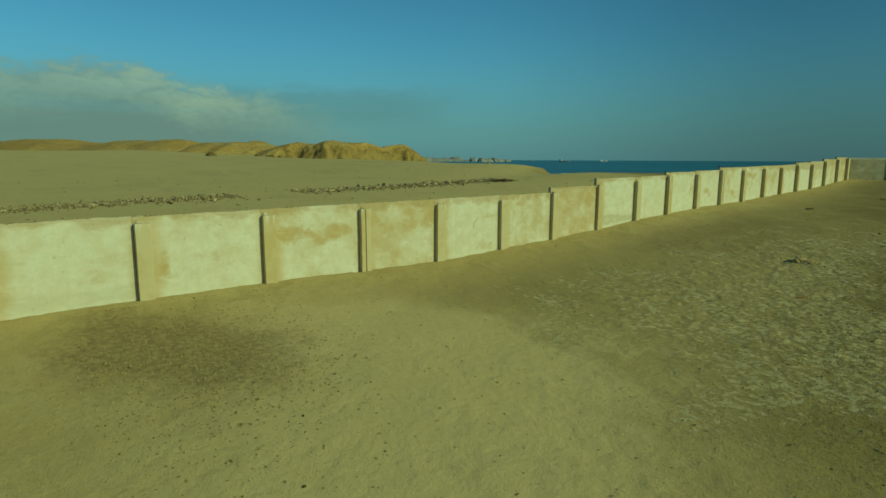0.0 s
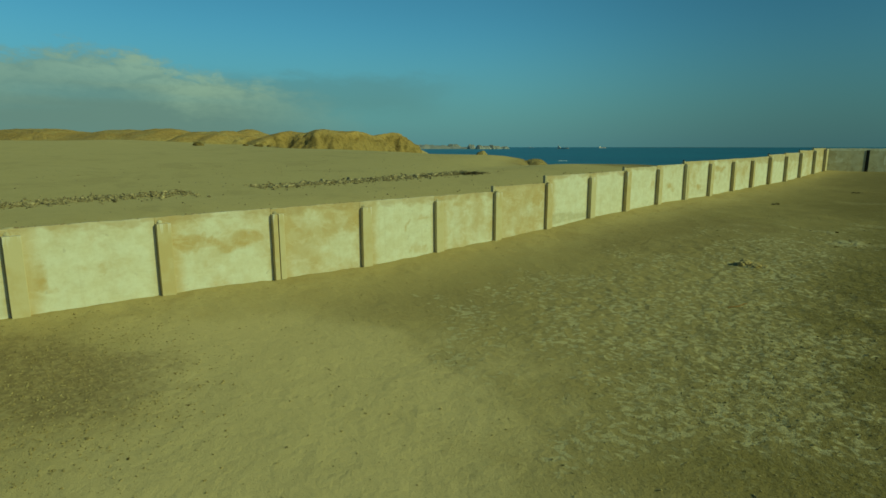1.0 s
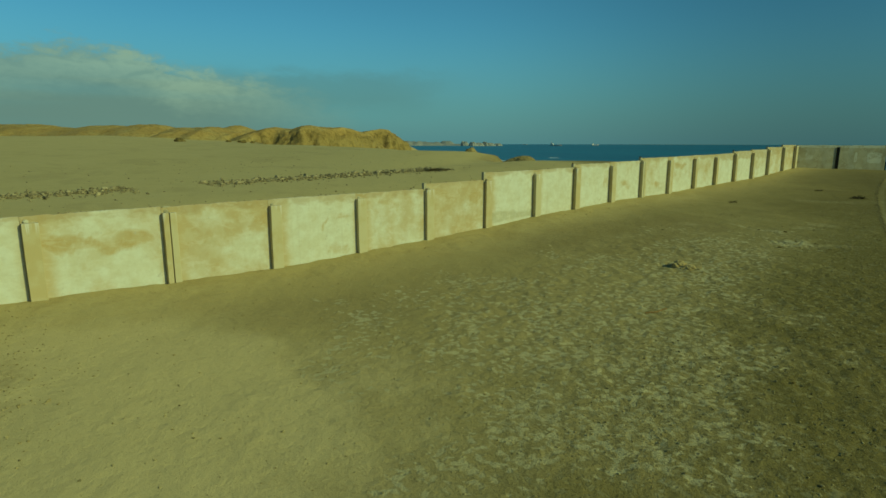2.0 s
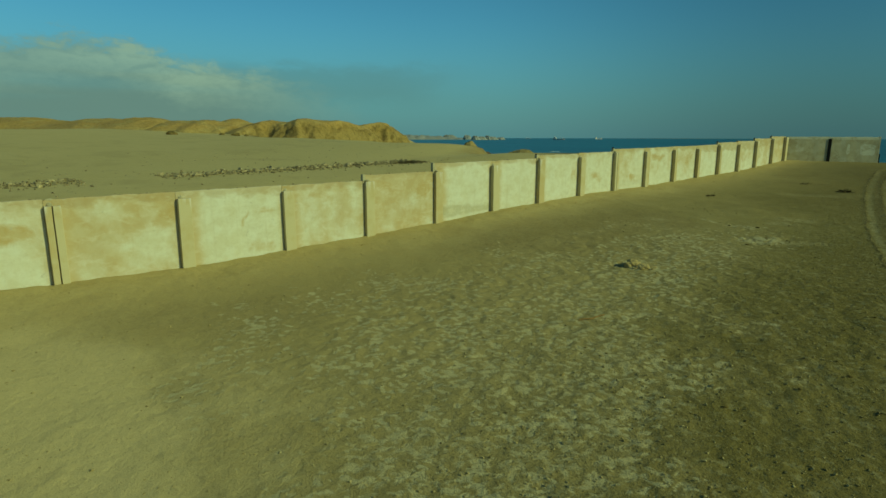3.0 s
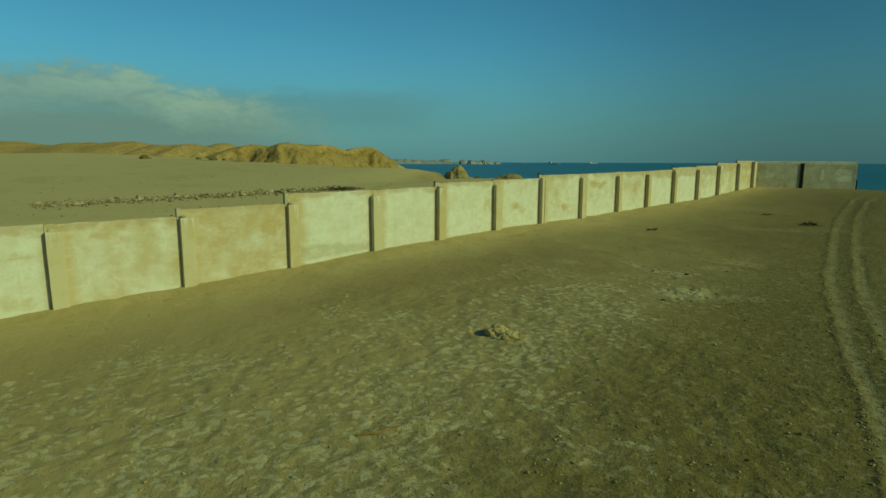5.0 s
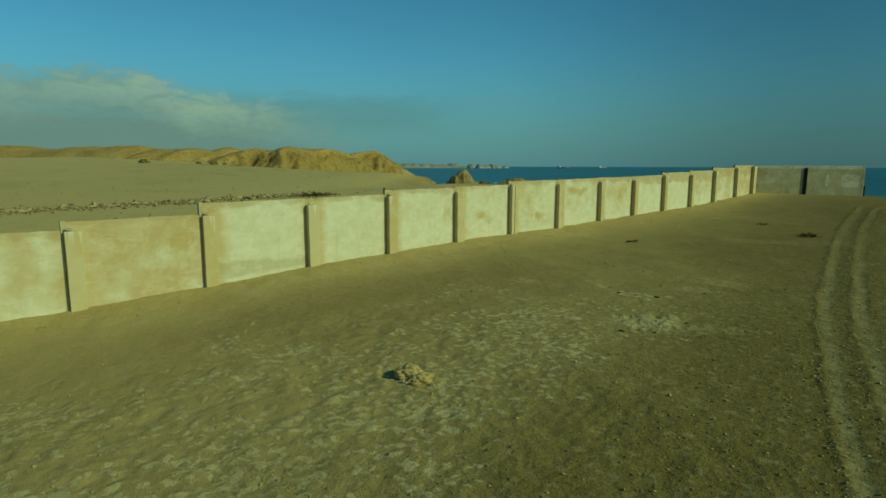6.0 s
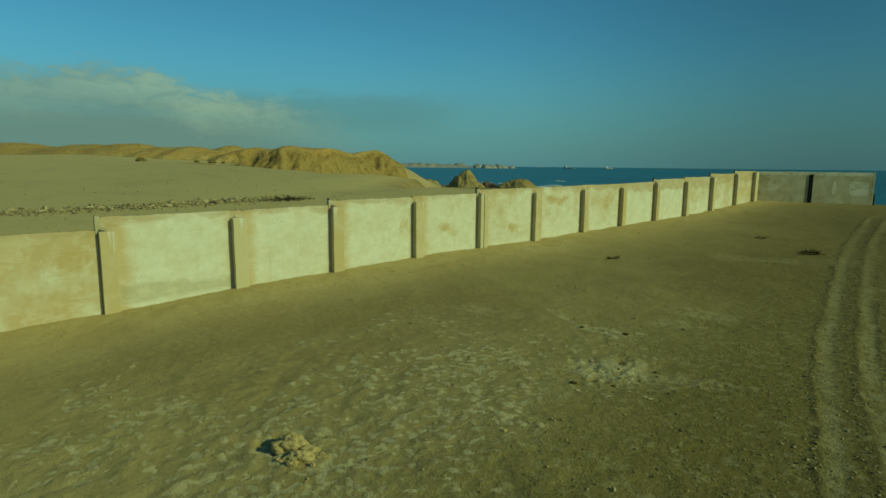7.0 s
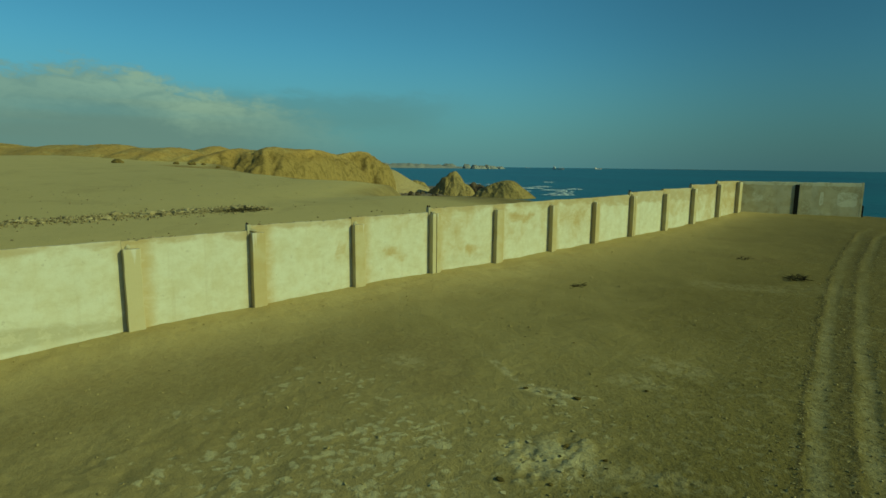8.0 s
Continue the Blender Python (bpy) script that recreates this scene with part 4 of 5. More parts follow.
    for i, (y0, y1) in enumerate(spans[1:], 1):
        for k in range(int(5 + 16 * rnd.random())):
            y = rnd.uniform(y0 + 0.1, y1 - 0.1)
            s = rnd.uniform(0.012, 0.034)
            chunk(bm, i * 50 + k, s, s * rnd.uniform(1.0, 2.4), s, (PANEL - rnd.uniform(0.03, 0.13), y, tops[i] + s * 0.2), 0.0, 12)
    tagged(part("mortar_crumbs", bm, CRUMB, wall), kind="stuff")
    return wall


make_wall()


def make_cross_wall():
    """The short return of bare concrete at the far corner."""
    wall = new("wall_north")
    tagged(wall, "short bare grey concrete wall turning off at the corner", "wall", kind="structure")
    ang = 50.0
    start = Vector((PANEL + 0.02, 65.55, 0))
    along = Vector((math.sin(radians(ang)), math.cos(radians(ang)), 0))
    turn = -ang
    lengths = (3.55, 4.0)
    s = 0.0
    for i, ln in enumerate(lengths):
        o = start + along * s
        foot = ground_z(o.x + along.x * 1.7, o.y) - 0.6
        ob = wall_sheet("panel", Matrix.Translation((o.x, o.y, 0)) @ Matrix.Rotation(radians(turn), 4, "Z"), ln - 0.006, foot, 4.96 - 0.02 * i, 0.16, CONCRETE, wall, 300 + i)
        # patches of paler render, and a paler band along the top
        spots = ((2.0, 4.85, 2.2, 0.14, 0.8), (1.2, 3.9, 0.5, 0.4, 0.5)) if i == 0 else ((3.1, 3.85, 0.62, 0.5, 1.0), (2.0, 4.85, 2.4, 0.16, 1.0), (1.55, 3.9, 0.13, 0.5, 0.8))
        values = [max(am * math.exp(-((v.co.y - cy) / ry) ** 4 - ((v.co.z - cz) / rz) ** 4) for cy, cz, ry, rz, am in spots) for v in ob.data.vertices]
        ob.data.attributes.new("stain", "FLOAT", "POINT").data.foreach_set("value", values)
        s += ln
    for i, (at, w, h, proud) in enumerate(((0.0, 0.12, 4.86, 0.08), (3.69, 0.13, 4.84, 0.05), (7.43, 0.14, 4.97, 0.012))):
        o = start + along * at
        bm = bmesh.new()
        box(bm, -0.19, proud, 0, w, ground_z(o.x, o.y) - 0.6, h, 0.012)
        ob = part("pillar", bm, CONCRETE, wall)
        ob.matrix_basis = Matrix.Translation((o.x, o.y, 0)) @ Matrix.Rotation(radians(turn), 4, "Z")
    # plain black strip added where the wall is dark beside the post
    o = start + along * 3.45
    bm = bmesh.new()
    box(bm, -0.18, 0.045, 0, 0.235, ground_z(o.x, o.y) - 0.5, 4.78, 0.008)
    ob = part("black_strip", bm, DULL_BLACK, wall, "narrow black strip beside the post")
    ob.matrix_basis = Matrix.Translation((o.x, o.y, 0)) @ Matrix.Rotation(radians(turn), 4, "Z")
    o = start + along * 7.58
    bm = bmesh.new()
    box(bm, -0.16, 0.0, 0, 0.10, ground_z(o.x, o.y) - 0.5, ground_z(o.x, o.y) + 0.75, 0.01)
    ob = part("end_stub", bm, DULL_BLACK, wall, "broken dark stub at the wall's end")
    ob.matrix_basis = Matrix.Translation((o.x, o.y, 0)) @ Matrix.Rotation(radians(turn), 4, "Z")
    return wall


make_cross_wall()


# ---------------------------------------------------------------- hills, shore and distance
def make_hill(name, label, cx, cy, foot, top, rx, ry, turn, seed, mat, gully=0.35, sharp=1.6, lean=0.0):
    """An eroded hill: a dome whose flanks are cut by gullies."""
    n, m = 40, 96
    r, a = np.meshgrid(np.linspace(0, 1.0, n), np.linspace(0, 2 * math.pi, m + 1), indexing="ij")
    u, v = r * np.cos(a), r * np.sin(a)
    h = (1 - r ** sharp)
    wav = fractal(seed, 9 * np.cos(a) + 50, 9 * np.sin(a) + 50 + r * 1.2, 1.6, 4, 0.6)
    body = fractal(seed + 9, u * 1.6 + 20, v * 1.6 + 20, 1.0, 3, 0.4)
    h = h * (1 + gully * wav * smooth(r, 0.12, 0.5) * (1 - 0.5 * r) + 0.10 * body) + lean * u * (1 - r)
    rr = 1 + 0.18 * fractal(seed + 3, 2 * np.cos(a) + 9, 2 * np.sin(a) + 9, 1.0, 3)
    c, s = math.cos(radians(turn)), math.sin(radians(turn))
    px, py = u * rx * rr, v * ry * rr
    gx, gy = cx + px * c - py * s, cy + px * s + py * c
    gz = foot + (top - foot) * h
    return tagged(new(name, grid_mesh(name, gx, gy, gz, mat)), label, name.replace("_", " "), kind="structure")


VIEW = 49.7  # the ridge lies square to this bearing


def on_bearing(depth, side):
    f, s = radians(VIEW), radians(VIEW)
    return (-math.sin(f) * depth + math.cos(s) * side, math.cos(f) * depth + math.sin(s) * side)


# ridges of the hills: side, depth, height of the crest along each
DUNES = ((-360, 325, 13.2), (-300, 316, 14.2), (-259, 310, 13.7), (-223, 300, 12.0), (-184, 285, 13.4), (-165, 280, 10.7), (-145, 275, 13.2), (-133, 271, 11.5), (-124, 269, 12.9), (-113, 268, 10.6), (-104, 268, 8.0), (-92, 268, -16.0))
BANK = ((-118, 247, -16.0), (-112, 247, 5.0), (-105, 247, 10.2), (-98, 248, 12.4), (-92.5, 248, 10.5), (-87, 248, 12.1), (-79, 250, 9.0), (-74, 250, 8.0), (-66, 252, -16.0))
BLUFF = ((-86, 250, -16.0), (-79, 250, 6.0), (-72, 250, 8.6), (-67, 250, 10.2), (-63, 250, 11.6), (-56, 250, 10.2), (-49, 252, 12.1), (-40, 258, 11.1), (-35, 264, 11.3), (-31, 275, 10.2), (-27, 290, 8.6), (-22, 298, 4.0), (-17, 300, -4.0), (-10, 300, -16.0))
CAPE = ((-62, 318, -16.0), (-52, 318, 6.0), (-38, 320, 9.9), (-30, 324, 11.3), (-24, 330, 12.3), (-19, 330, 11.4), (-15, 331, 8.6), (-11, 333, 6.2), (-9, 334, 4.0), (-7.5, 335, -2.0), (-6, 335, -10.0), (-3, 335, -16.0))
REAR = ((-172, 392, -16.0), (-160, 392, 8.0), (-140, 390, 12.2), (-133, 388, 13.6), (-125, 388, 15.2), (-118, 388, 13.6), (-108, 388, 11.0), (-95, 388, -16.0))
SPIT = ((-50, 362, -16.0), (-40, 362, 6.0), (-10, 362, 2.7), (-3, 362, -1.2), (3, 362, -4.8), (12, 364, -9.0), (18, 366, -13.0))


def hill_height(side, depth):
    """Smooth dune tops above faces that rain has cut into gullies."""
    def ridge(table, front, back, power, blur=1.2):
        t = np.array(table)
        ws = side + 1.2 * fractal(201, side, depth, 14, 3)
        crest = np.interp(ws, t[:, 0], t[:, 2])
        line = np.interp(ws, t[:, 0], t[:, 1])
        soft = sum(np.interp(side + o, t[:, 0], t[:, 2]) for o in (-2 * blur, -blur, 0, blur, 2 * blur)) / 5
        crest = 0.25 * crest + 0.75 * soft
        d = depth - line
        q = np.where(d < 0, -d / front, d / back)
        foot = SEA - 5.0
        return foot + (crest - foot) * np.exp(-0.69 * q ** power)
    face = smooth(side, -85, -55)
    wide = 46 - 16 * face + 5.0 * fractal(206, side, depth * 0.4, 15, 2)
    z = ridge(DUNES, 52.0, 70.0, 2.2, 2.6)
    z = np.maximum(z, ridge(BANK, 44.0, 60.0, 2.2, 1.8))
    z = np.maximum(z, ridge(BLUFF, wide, 60.0, 2.2 + 1.0 * face))
    z = np.maximum(z, ridge(CAPE, 17.0 + 3.0 * fractal(207, side, depth * 0.4, 9, 2), 40.0, 2.8))
    z = np.maximum(z, ridge(REAR, 46.0, 50.0, 2.0))
    return z, ridge(SPIT, 20.0, 40.0, 2.0)


def make_hill_range():
    """The low ridge inland, ending in a cape above the shore."""
    side, depth = np.meshgrid(np.arange(-360, 26, 0.75), np.concatenate([np.arange(186, 345, 0.9), np.arange(345, 440, 2.0)]), indexing="ij")
    f = radians(VIEW)
    gx, gy = -math.sin(f) * depth + math.cos(f) * side, math.cos(f) * depth + math.sin(f) * side
    z, slope = hill_height(side, depth)
    # steepness of the seaward faces, which the material colours darker
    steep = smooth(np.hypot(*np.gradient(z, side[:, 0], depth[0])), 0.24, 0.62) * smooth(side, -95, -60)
    across = side + 0.22 * depth + 2.5 * fractal(212, side, depth, 16, 3)
    cut = 1 - np.abs(lattice(213, across / 6.0, depth / 60)) * 1.6
    rill = 1 - np.abs(lattice(214, (side - 0.15 * depth) / 2.6, depth / 22)) * 1.6
    z = z - steep * (1.3 * np.clip(cut, 0, 1) ** 2 + 1.1 * np.clip(rill, 0, 1) ** 2) - 1.7 * steep * np.abs(fractal(215, side, depth, 4, 4, 0.6))
    z = z + 0.35 * fractal(221, side, depth, 9, 4, 0.65) + 0.8 * fractal(231, side, depth, 30, 3) * smooth(-side, 55, 95) * smooth(z, 2, 8)
    part_of = np.s_[410:, 160:]
    tagged(new("shore_slope", grid_mesh("shore_slope", gx[part_of], gy[part_of], slope[part_of], BEACH)), "pale sandy slope running down to the shore", "slope", kind="structure")
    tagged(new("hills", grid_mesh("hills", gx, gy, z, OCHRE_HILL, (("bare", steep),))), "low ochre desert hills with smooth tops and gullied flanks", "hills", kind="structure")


make_hill_range()


def make_crag(label, depth, side, top, rs, rd, seed, power=1.5):
    """A weathered rock at the shore, as an uneven heap with cut flanks."""
    u, v = np.meshgrid(np.linspace(-1.5, 1.5, 150), np.linspace(-1.5, 1.5, 110), indexing="ij")
    a, b = u + 0.16 * fractal(seed, u, v, 0.7, 3), v + 0.16 * fractal(seed + 5, u, v, 0.7, 3)
    r = np.hypot(a, b)
    h = np.clip(1.06 - 0.9 * r ** power, -0.2, 1)
    h = h + 0.06 * fractal(seed + 9, u, v, 0.55, 4, 0.5) * smooth(h, -0.1, 0.5)
    h = h - 0.06 * np.abs(fractal(seed + 13, u * 1.2, v * 0.7, 0.30, 5, 0.62)) * smooth(r, 0.05, 0.5)
    f = radians(VIEW)
    dd, ss = depth + v * rd, side + u * rs
    gx, gy = -math.sin(f) * dd + math.cos(f) * ss, math.cos(f) * dd + math.sin(f) * ss
    ob = new("rock_stack", grid_mesh("rock_stack", gx, gy, SEA + (top - SEA) * h, STACK_ROCK))
    tagged(ob, label, "rock", kind="structure")


def make_shore_flat():
    """Rubble beach between the cape and the rocks."""
    side, depth = np.meshgrid(np.arange(-26, 30, 0.8), np.arange(322, 470, 1.6), indexing="ij")
    f = radians(VIEW)
    gx, gy = -math.sin(f) * depth + math.cos(f) * side, math.cos(f) * depth + math.sin(f) * side
    edge = smooth(side, -26, -20) * smooth(-side, -30, -18 + 6 * lattice(44, depth / 12, depth * 0)) * smooth(depth, 322, 330) * smooth(-depth, -470, -440)
    z = SEA - 0.6 + edge * (1.3 + 0.5 * fractal(45, side, depth, 3.0, 4, 0.6))
    tagged(new("shore_flat", grid_mesh("shore_flat", gx, gy, z, SHORE_RUBBLE)), "flat dark rubble shore between the cape and the rocks", "shore", kind="structure")


make_shore_flat()
make_crag("pointed yellow rock stack rising from the shore", 340, 25, 2.2, 13, 13, 21, 1.25)
make_crag("broad yellow rock hump at the water's edge", 318, 53, -2.1, 16, 12, 22, 1.5)
make_crag("reddish mound by the shore", 388, 3, -4.6, 9, 10, 23, 1.4)

rnd = random.Random(12)
for i in range(22):
    depth, side = (rnd.uniform(345, 420), rnd.uniform(30, 62)) if i < 12 else (rnd.uniform(322, 345), rnd.uniform(2, 20))
    cx, cy = on_bearing(depth, side)
    bm = bmesh.new()
    s = rnd.uniform(2, 5) if i < 12 else rnd.uniform(0.7, 1.8)
    lump(bm, 700 + i, s * rnd.uniform(0.8, 1.5), s, s * rnd.uniform(0.7, 1.5), (0, 0, 0), 0.5, 3)
    ob = part("sea_rock", bm, SHORE_ROCK, None)
    ob.location = (cx, cy, SEA + 0.3)
    tagged(ob, "dark wet rock standing in the surf", "rock", "rocks in the surf")


def make_foam(cx, cy, length, width, seed, turn):
    """A breaking wave: a low, ragged ridge of foam."""
    t, u = np.meshgrid(np.linspace(-1, 1, 60), np.linspace(-1, 1, 15), indexing="ij")
    w = width * (0.35 + 0.65 * np.abs(lattice(seed, t * 4 + 9, t * 0))) * np.sqrt(np.maximum(0.02, 1 - t * t))
    px, py = t * length, u * w + 1.8 * lattice(seed + 1, t * 3 + 20, t * 0)
    pz = SEA - 0.2 + 1.0 * (1 - u * u) * (0.62 + 0.5 * lattice(seed + 2, t * 9 + 9, u * 2 + 9)) * (1 - t * t)
    c, s = math.cos(radians(turn)), math.sin(radians(turn))
    ob = new("surf", grid_mesh("surf", cx + px * c - py * s, cy + px * s + py * c, pz, FOAM))
    tagged(ob, "white foam of a breaking wave", "surf", kind="stuff")


for i, (depth, side, ln, wd) in enumerate(((352, 88, 13, 7), (446, 88, 10, 8), (372, 94, 11, 6), (396, 101, 8, 7), (420, 98, 12, 12), (452, 84, 7, 9), (436, 116, 8, 6), (560, 84, 7, 16), (540, 48, 8, 18), (520, 64, 8, 16), (400, 74, 6, 8),
                                          (480, 100, 10, 10), (350, 84, 5, 8), (610, 130, 7, 10))):
    cx, cy = on_bearing(depth, side)
    make_foam(cx, cy, ln, wd, 60 + i, VIEW + 8)


def make_headland():
    """The far coast and its islets."""
    n, m = 160, 14
    t, u = np.meshgrid(np.linspace(0, 1, n), np.linspace(-1, 1, m), indexing="ij")
    depth, side = 2500 + 250 * t, -900 + 1020 * t
    ridge = 21 + 2.0 * fractal(90, t * 30, t * 0, 1.0, 4) - 10 * smooth(t, 0.8, 1.0)
    f = radians(VIEW)
    dd = depth + u * 120
    px, py = -math.sin(f) * dd + math.cos(f) * side, math.cos(f) * dd + math.sin(f) * side
    pz = SEA - 3 + ridge * (1 - np.abs(u) ** 3) * (1 + 0.2 * fractal(95, t * 90, u * 3, 1.0, 3))
    tagged(new("headland", grid_mesh("headland", px, py, pz, HAZED_ROCK)), "low pale rocky coast far across the bay", "headland", kind="structure")


make_headland()
for i, (side, w, h) in enumerate(((165, 22, 17), (195, 30, 14), (225, 16, 18), (250, 30, 13), (290, 24, 11), (140, 24, 20), (60, 50, 22))):
    cx, cy = on_bearing(2500 + 40 * i, side)
    make_hill("islet", "distant bare rock islet in the sea", cx, cy, SEA - 2, SEA + h, w, 20, VIEW, 500 + i, HAZED_ROCK, 0.2, 2.5)


def make_ship(depth, side, length, turn):
    ship = new("ship")
    cx, cy = on_bearing(depth, side)
    ship.matrix_basis = Matrix.Translation((cx, cy, SEA)) @ Matrix.Rotation(radians(turn), 4, "Z")
    tagged(ship, "small cargo ship with pale superstructure out at sea", "ship", "ships at sea")
    k = length
    bm = bmesh.new()
    pts = [(-0.5, -0.07), (-0.5, 0.07), (0.3, 0.08), (0.5, 0.0), (0.3, -0.08)]
    lo = [bm.verts.new((x * k * 0.94, y * k * 0.8, -1)) for x, y in pts]
    hi = [bm.verts.new((x * k, y * k, 0.07 * k + (0.03 * k if x > 0.4 else 0))) for x, y in pts]
    bm.faces.new(lo[::-1]), bm.faces.new(hi)
    for i in range(5):
        bm.faces.new((lo[i], lo[(i + 1) % 5], hi[(i + 1) % 5], hi[i]))
    bmesh.ops.recalc_face_normals(bm, faces=bm.faces)
    part("hull", bm, HULL, ship)
    bm = bmesh.new()
    box(bm, -0.46 * k, -0.22 * k, -0.055 * k, 0.055 * k, 0.07 * k, 0.15 * k, 0.3)
    box(bm, -0.42 * k, -0.28 * k, -0.045 * k, 0.045 * k, 0.15 * k, 0.22 * k, 0.3)
    part("superstructure", bm, CABIN, ship)
    bm = bmesh.new()
    bmesh.ops.create_cone(bm, cap_ends=True, segments=10, radius1=0.018 * k, radius2=0.015 * k, depth=0.1 * k, matrix=Matrix.Translation((-0.38 * k, 0, 0.26 * k)))
    part("funnel", bm, HULL, ship)
    for x in (0.1, 0.3):
        bm = bmesh.new()
        bmesh.ops.create_cone(bm, cap_ends=True, segments=8, radius1=0.012 * k, radius2=0.006 * k, depth=0.16 * k, matrix=Matrix.Translation((x * k, 0, 0.15 * k)))
        part("mast", bm, HULL, ship)


make_ship(2700, 566, 58, 20)
make_ship(3300, 915, 44, 60)
make_ship(3600, 560, 30, 30)

# ---------------------------------------------------------------- stones and litter
def stone_meshes(count, seed, mat):
    out = []
    for i in range(count):
        bm = bmesh.new()
        r = random.Random(seed + i)
        chunk(bm, seed + i, r.uniform(0.8, 1.3), r.uniform(0.6, 1.0), r.uniform(0.5, 0.85), points=18)
        me = bpy.data.meshes.new("stone")
        bm.to_mesh(me)
        bm.free()
        me.materials.append(mat)
        out.append(me)
    return out


def make_stone_row():
    rnd = random.Random(8)
    kinds = stone_meshes(9, 900, FIELDSTONE)
    y = -6.0
    while y < 41.0:
        y += rnd.uniform(0.07, 0.23)
        if 15.0 < y < 19.9 or (27.0 < y < 27.5):
            continue
        x = -40.4 + 0.02 * (y - 20) + rnd.gauss(0, 0.9)
        s = rnd.choice((0.10, 0.12, 0.15, 0.19, 0.24)) * (1.2 if y > 19 else 0.9)
        ob = new("stone", rnd.choice(kinds))
        ob.matrix_basis = Matrix.Translation((x, y, ground_z(x, y) + 0.25 * s)) @ Matrix.Rotation(rnd.uniform(0, 6.3), 4, "Z") @ Matrix.Diagonal((s, s, s * rnd.uniform(0.6, 1.25), 1))
        tagged(ob, "rough brown field stone lying in a loose row on sand", "stone", "row of stones on the plain")


make_stone_row()


def scatter_mesh(name, places, mat, seed):
    """Many small stones in one mesh; places: x, y, size."""
    rnd = random.Random(seed)
    base = []
    for k in range(7):
        bm = bmesh.new()
        chunk(bm, seed + k, 1, rnd.uniform(0.6, 0.95), rnd.uniform(0.45, 0.85), points=11)
        bm.verts.index_update()
        base.append((np.array([v.co[:] for v in bm.verts]), np.array([[v.index for v in f.verts] for f in bm.faces])))
        bm.free()
    xs, ys = np.array([q[0] for q in places]), np.array([q[1] for q in places])
    zs = land(xs, ys) + relief(xs, ys)
    verts, faces, total = [], [], 0
    for (x, y, s), z in zip(places, zs):
        v, f = base[rnd.randrange(7)]
        a = rnd.uniform(0, 6.3)
        c, q = math.cos(a), math.sin(a)
        verts.append(v @ np.array([[c, q, 0], [-q, c, 0], [0, 0, 1]]) * s + np.array([x, y, z + 0.25 * s]))
        faces.append(f + total)
        total += len(v)
    return new(name, mesh_of(name, np.concatenate(verts), np.concatenate(faces).tolist(), mat))


def make_rubble():
    rnd = random.Random(31)
    places = []
    for i in range(3600):
        y = rnd.uniform(-8, 42.0)
        if 15.2 < y < 19.8:
            continue
        places.append((-40.2 + 0.02 * (y - 20) + rnd.gauss(0, 1.05), y, 0.05 + 0.11 * rnd.random() ** 2))
    for i in range(1300):
        x = -18.5 - 55 * rnd.random() ** 1.3
        places.append((x, rnd.uniform(-6, 52.0), 0.025 + 0.07 * rnd.random() ** 3))
    tagged(scatter_mesh("rubble", places, FIELDSTONE, 2100), "small broken stone strewn round the row of field stones", "rubble", kind="stuff")


make_rubble()
def make_mound(depth, side, length, height, seed):
    """A low, dark mound of sand held by dead scrub, at the foot of the hills."""
    bx, by = on_bearing(depth, side)
    z = max(ground_z(bx, by), float(hill_height(np.array([side]), np.array([float(depth)]))[0][0]))
    bm = bmesh.new()
    lump(bm, seed, length, length * 0.6, height, (0, 0, 0), 0.5, 3)
    for q in range(5):
        r = random.Random(seed * 9 + q)
        lump(bm, seed * 9 + q, length * 0.3, length * 0.25, height * 0.5, (r.uniform(-1, 1) * length, r.uniform(-0.4, 0.4) * length, 0), 0.6, 2)
    ob = part("scrub_mound", bm, MOUND, None)
    ob.matrix_basis = Matrix.Translation((bx, by, z + 0.1 * height)) @ Matrix.Rotation(radians(VIEW), 4, "Z")
    tagged(ob, "low dark mound of sand and dead scrub at the hill foot", "mound", "scrub mounds on the plain")


for i, (depth, side, ln, hg) in enumerate(((180, -72, 1.5, 0.85), (196, -63, 0.8, 0.6), (198, -59, 1.1, 0.7), (202, -57, 0.6, 0.5), (202, -61, 0.9, 0.5), (205, -53.5, 0.8, 0.5), (214, -44, 2.6, 1.1), (216, -48, 1.2, 0.6), (219, -40, 1.4, 0.7))):
    make_mound(depth, side, ln, hg, 820 + i)


def make_brush(name, x, y, size, height, seed, label, mat, sticks=60, loose=False):
    """A flat heap of dead twigs; loose ones are parts of their own."""
    rnd = random.Random(seed)
    heap = new(name) if loose else None
    bm = bmesh.new()
    for i in range(sticks):
        a, r = rnd.uniform(0, 6.28), size * rnd.random() ** 0.7
        b = rnd.uniform(0, 6.28)
        ln = rnd.uniform(0.12, 0.45) * max(size, 0.5)
        p = Vector((0.5 * math.cos(a) * r, math.sin(a) * r, rnd.uniform(0.0, height) * (1 - 0.7 * r / size)))
        q = p + Vector((math.cos(b) * ln, math.sin(b) * ln, rnd.uniform(-0.05, 0.16) * ln * 2))
        q.z = max(q.z, 0.005)
        w = rnd.uniform(0.006, 0.018)
        bmesh.ops.create_cone(bm, cap_ends=True, segments=5, radius1=w, radius2=w * 0.5, depth=(q - p).length,
                              matrix=Matrix.Translation((p + q) / 2) @ (q - p).to_track_quat("Z", "Y").to_matrix().to_4x4())
        if loose:
            part("twig", bm, mat, heap)
            bm = bmesh.new()
    if loose:
        bm.free()
    ob = heap if loose else part(name, bm, mat, None)
    ob.location = (x, y, ground_z(x, y))
    return tagged(ob, label, name.replace("_", " "))


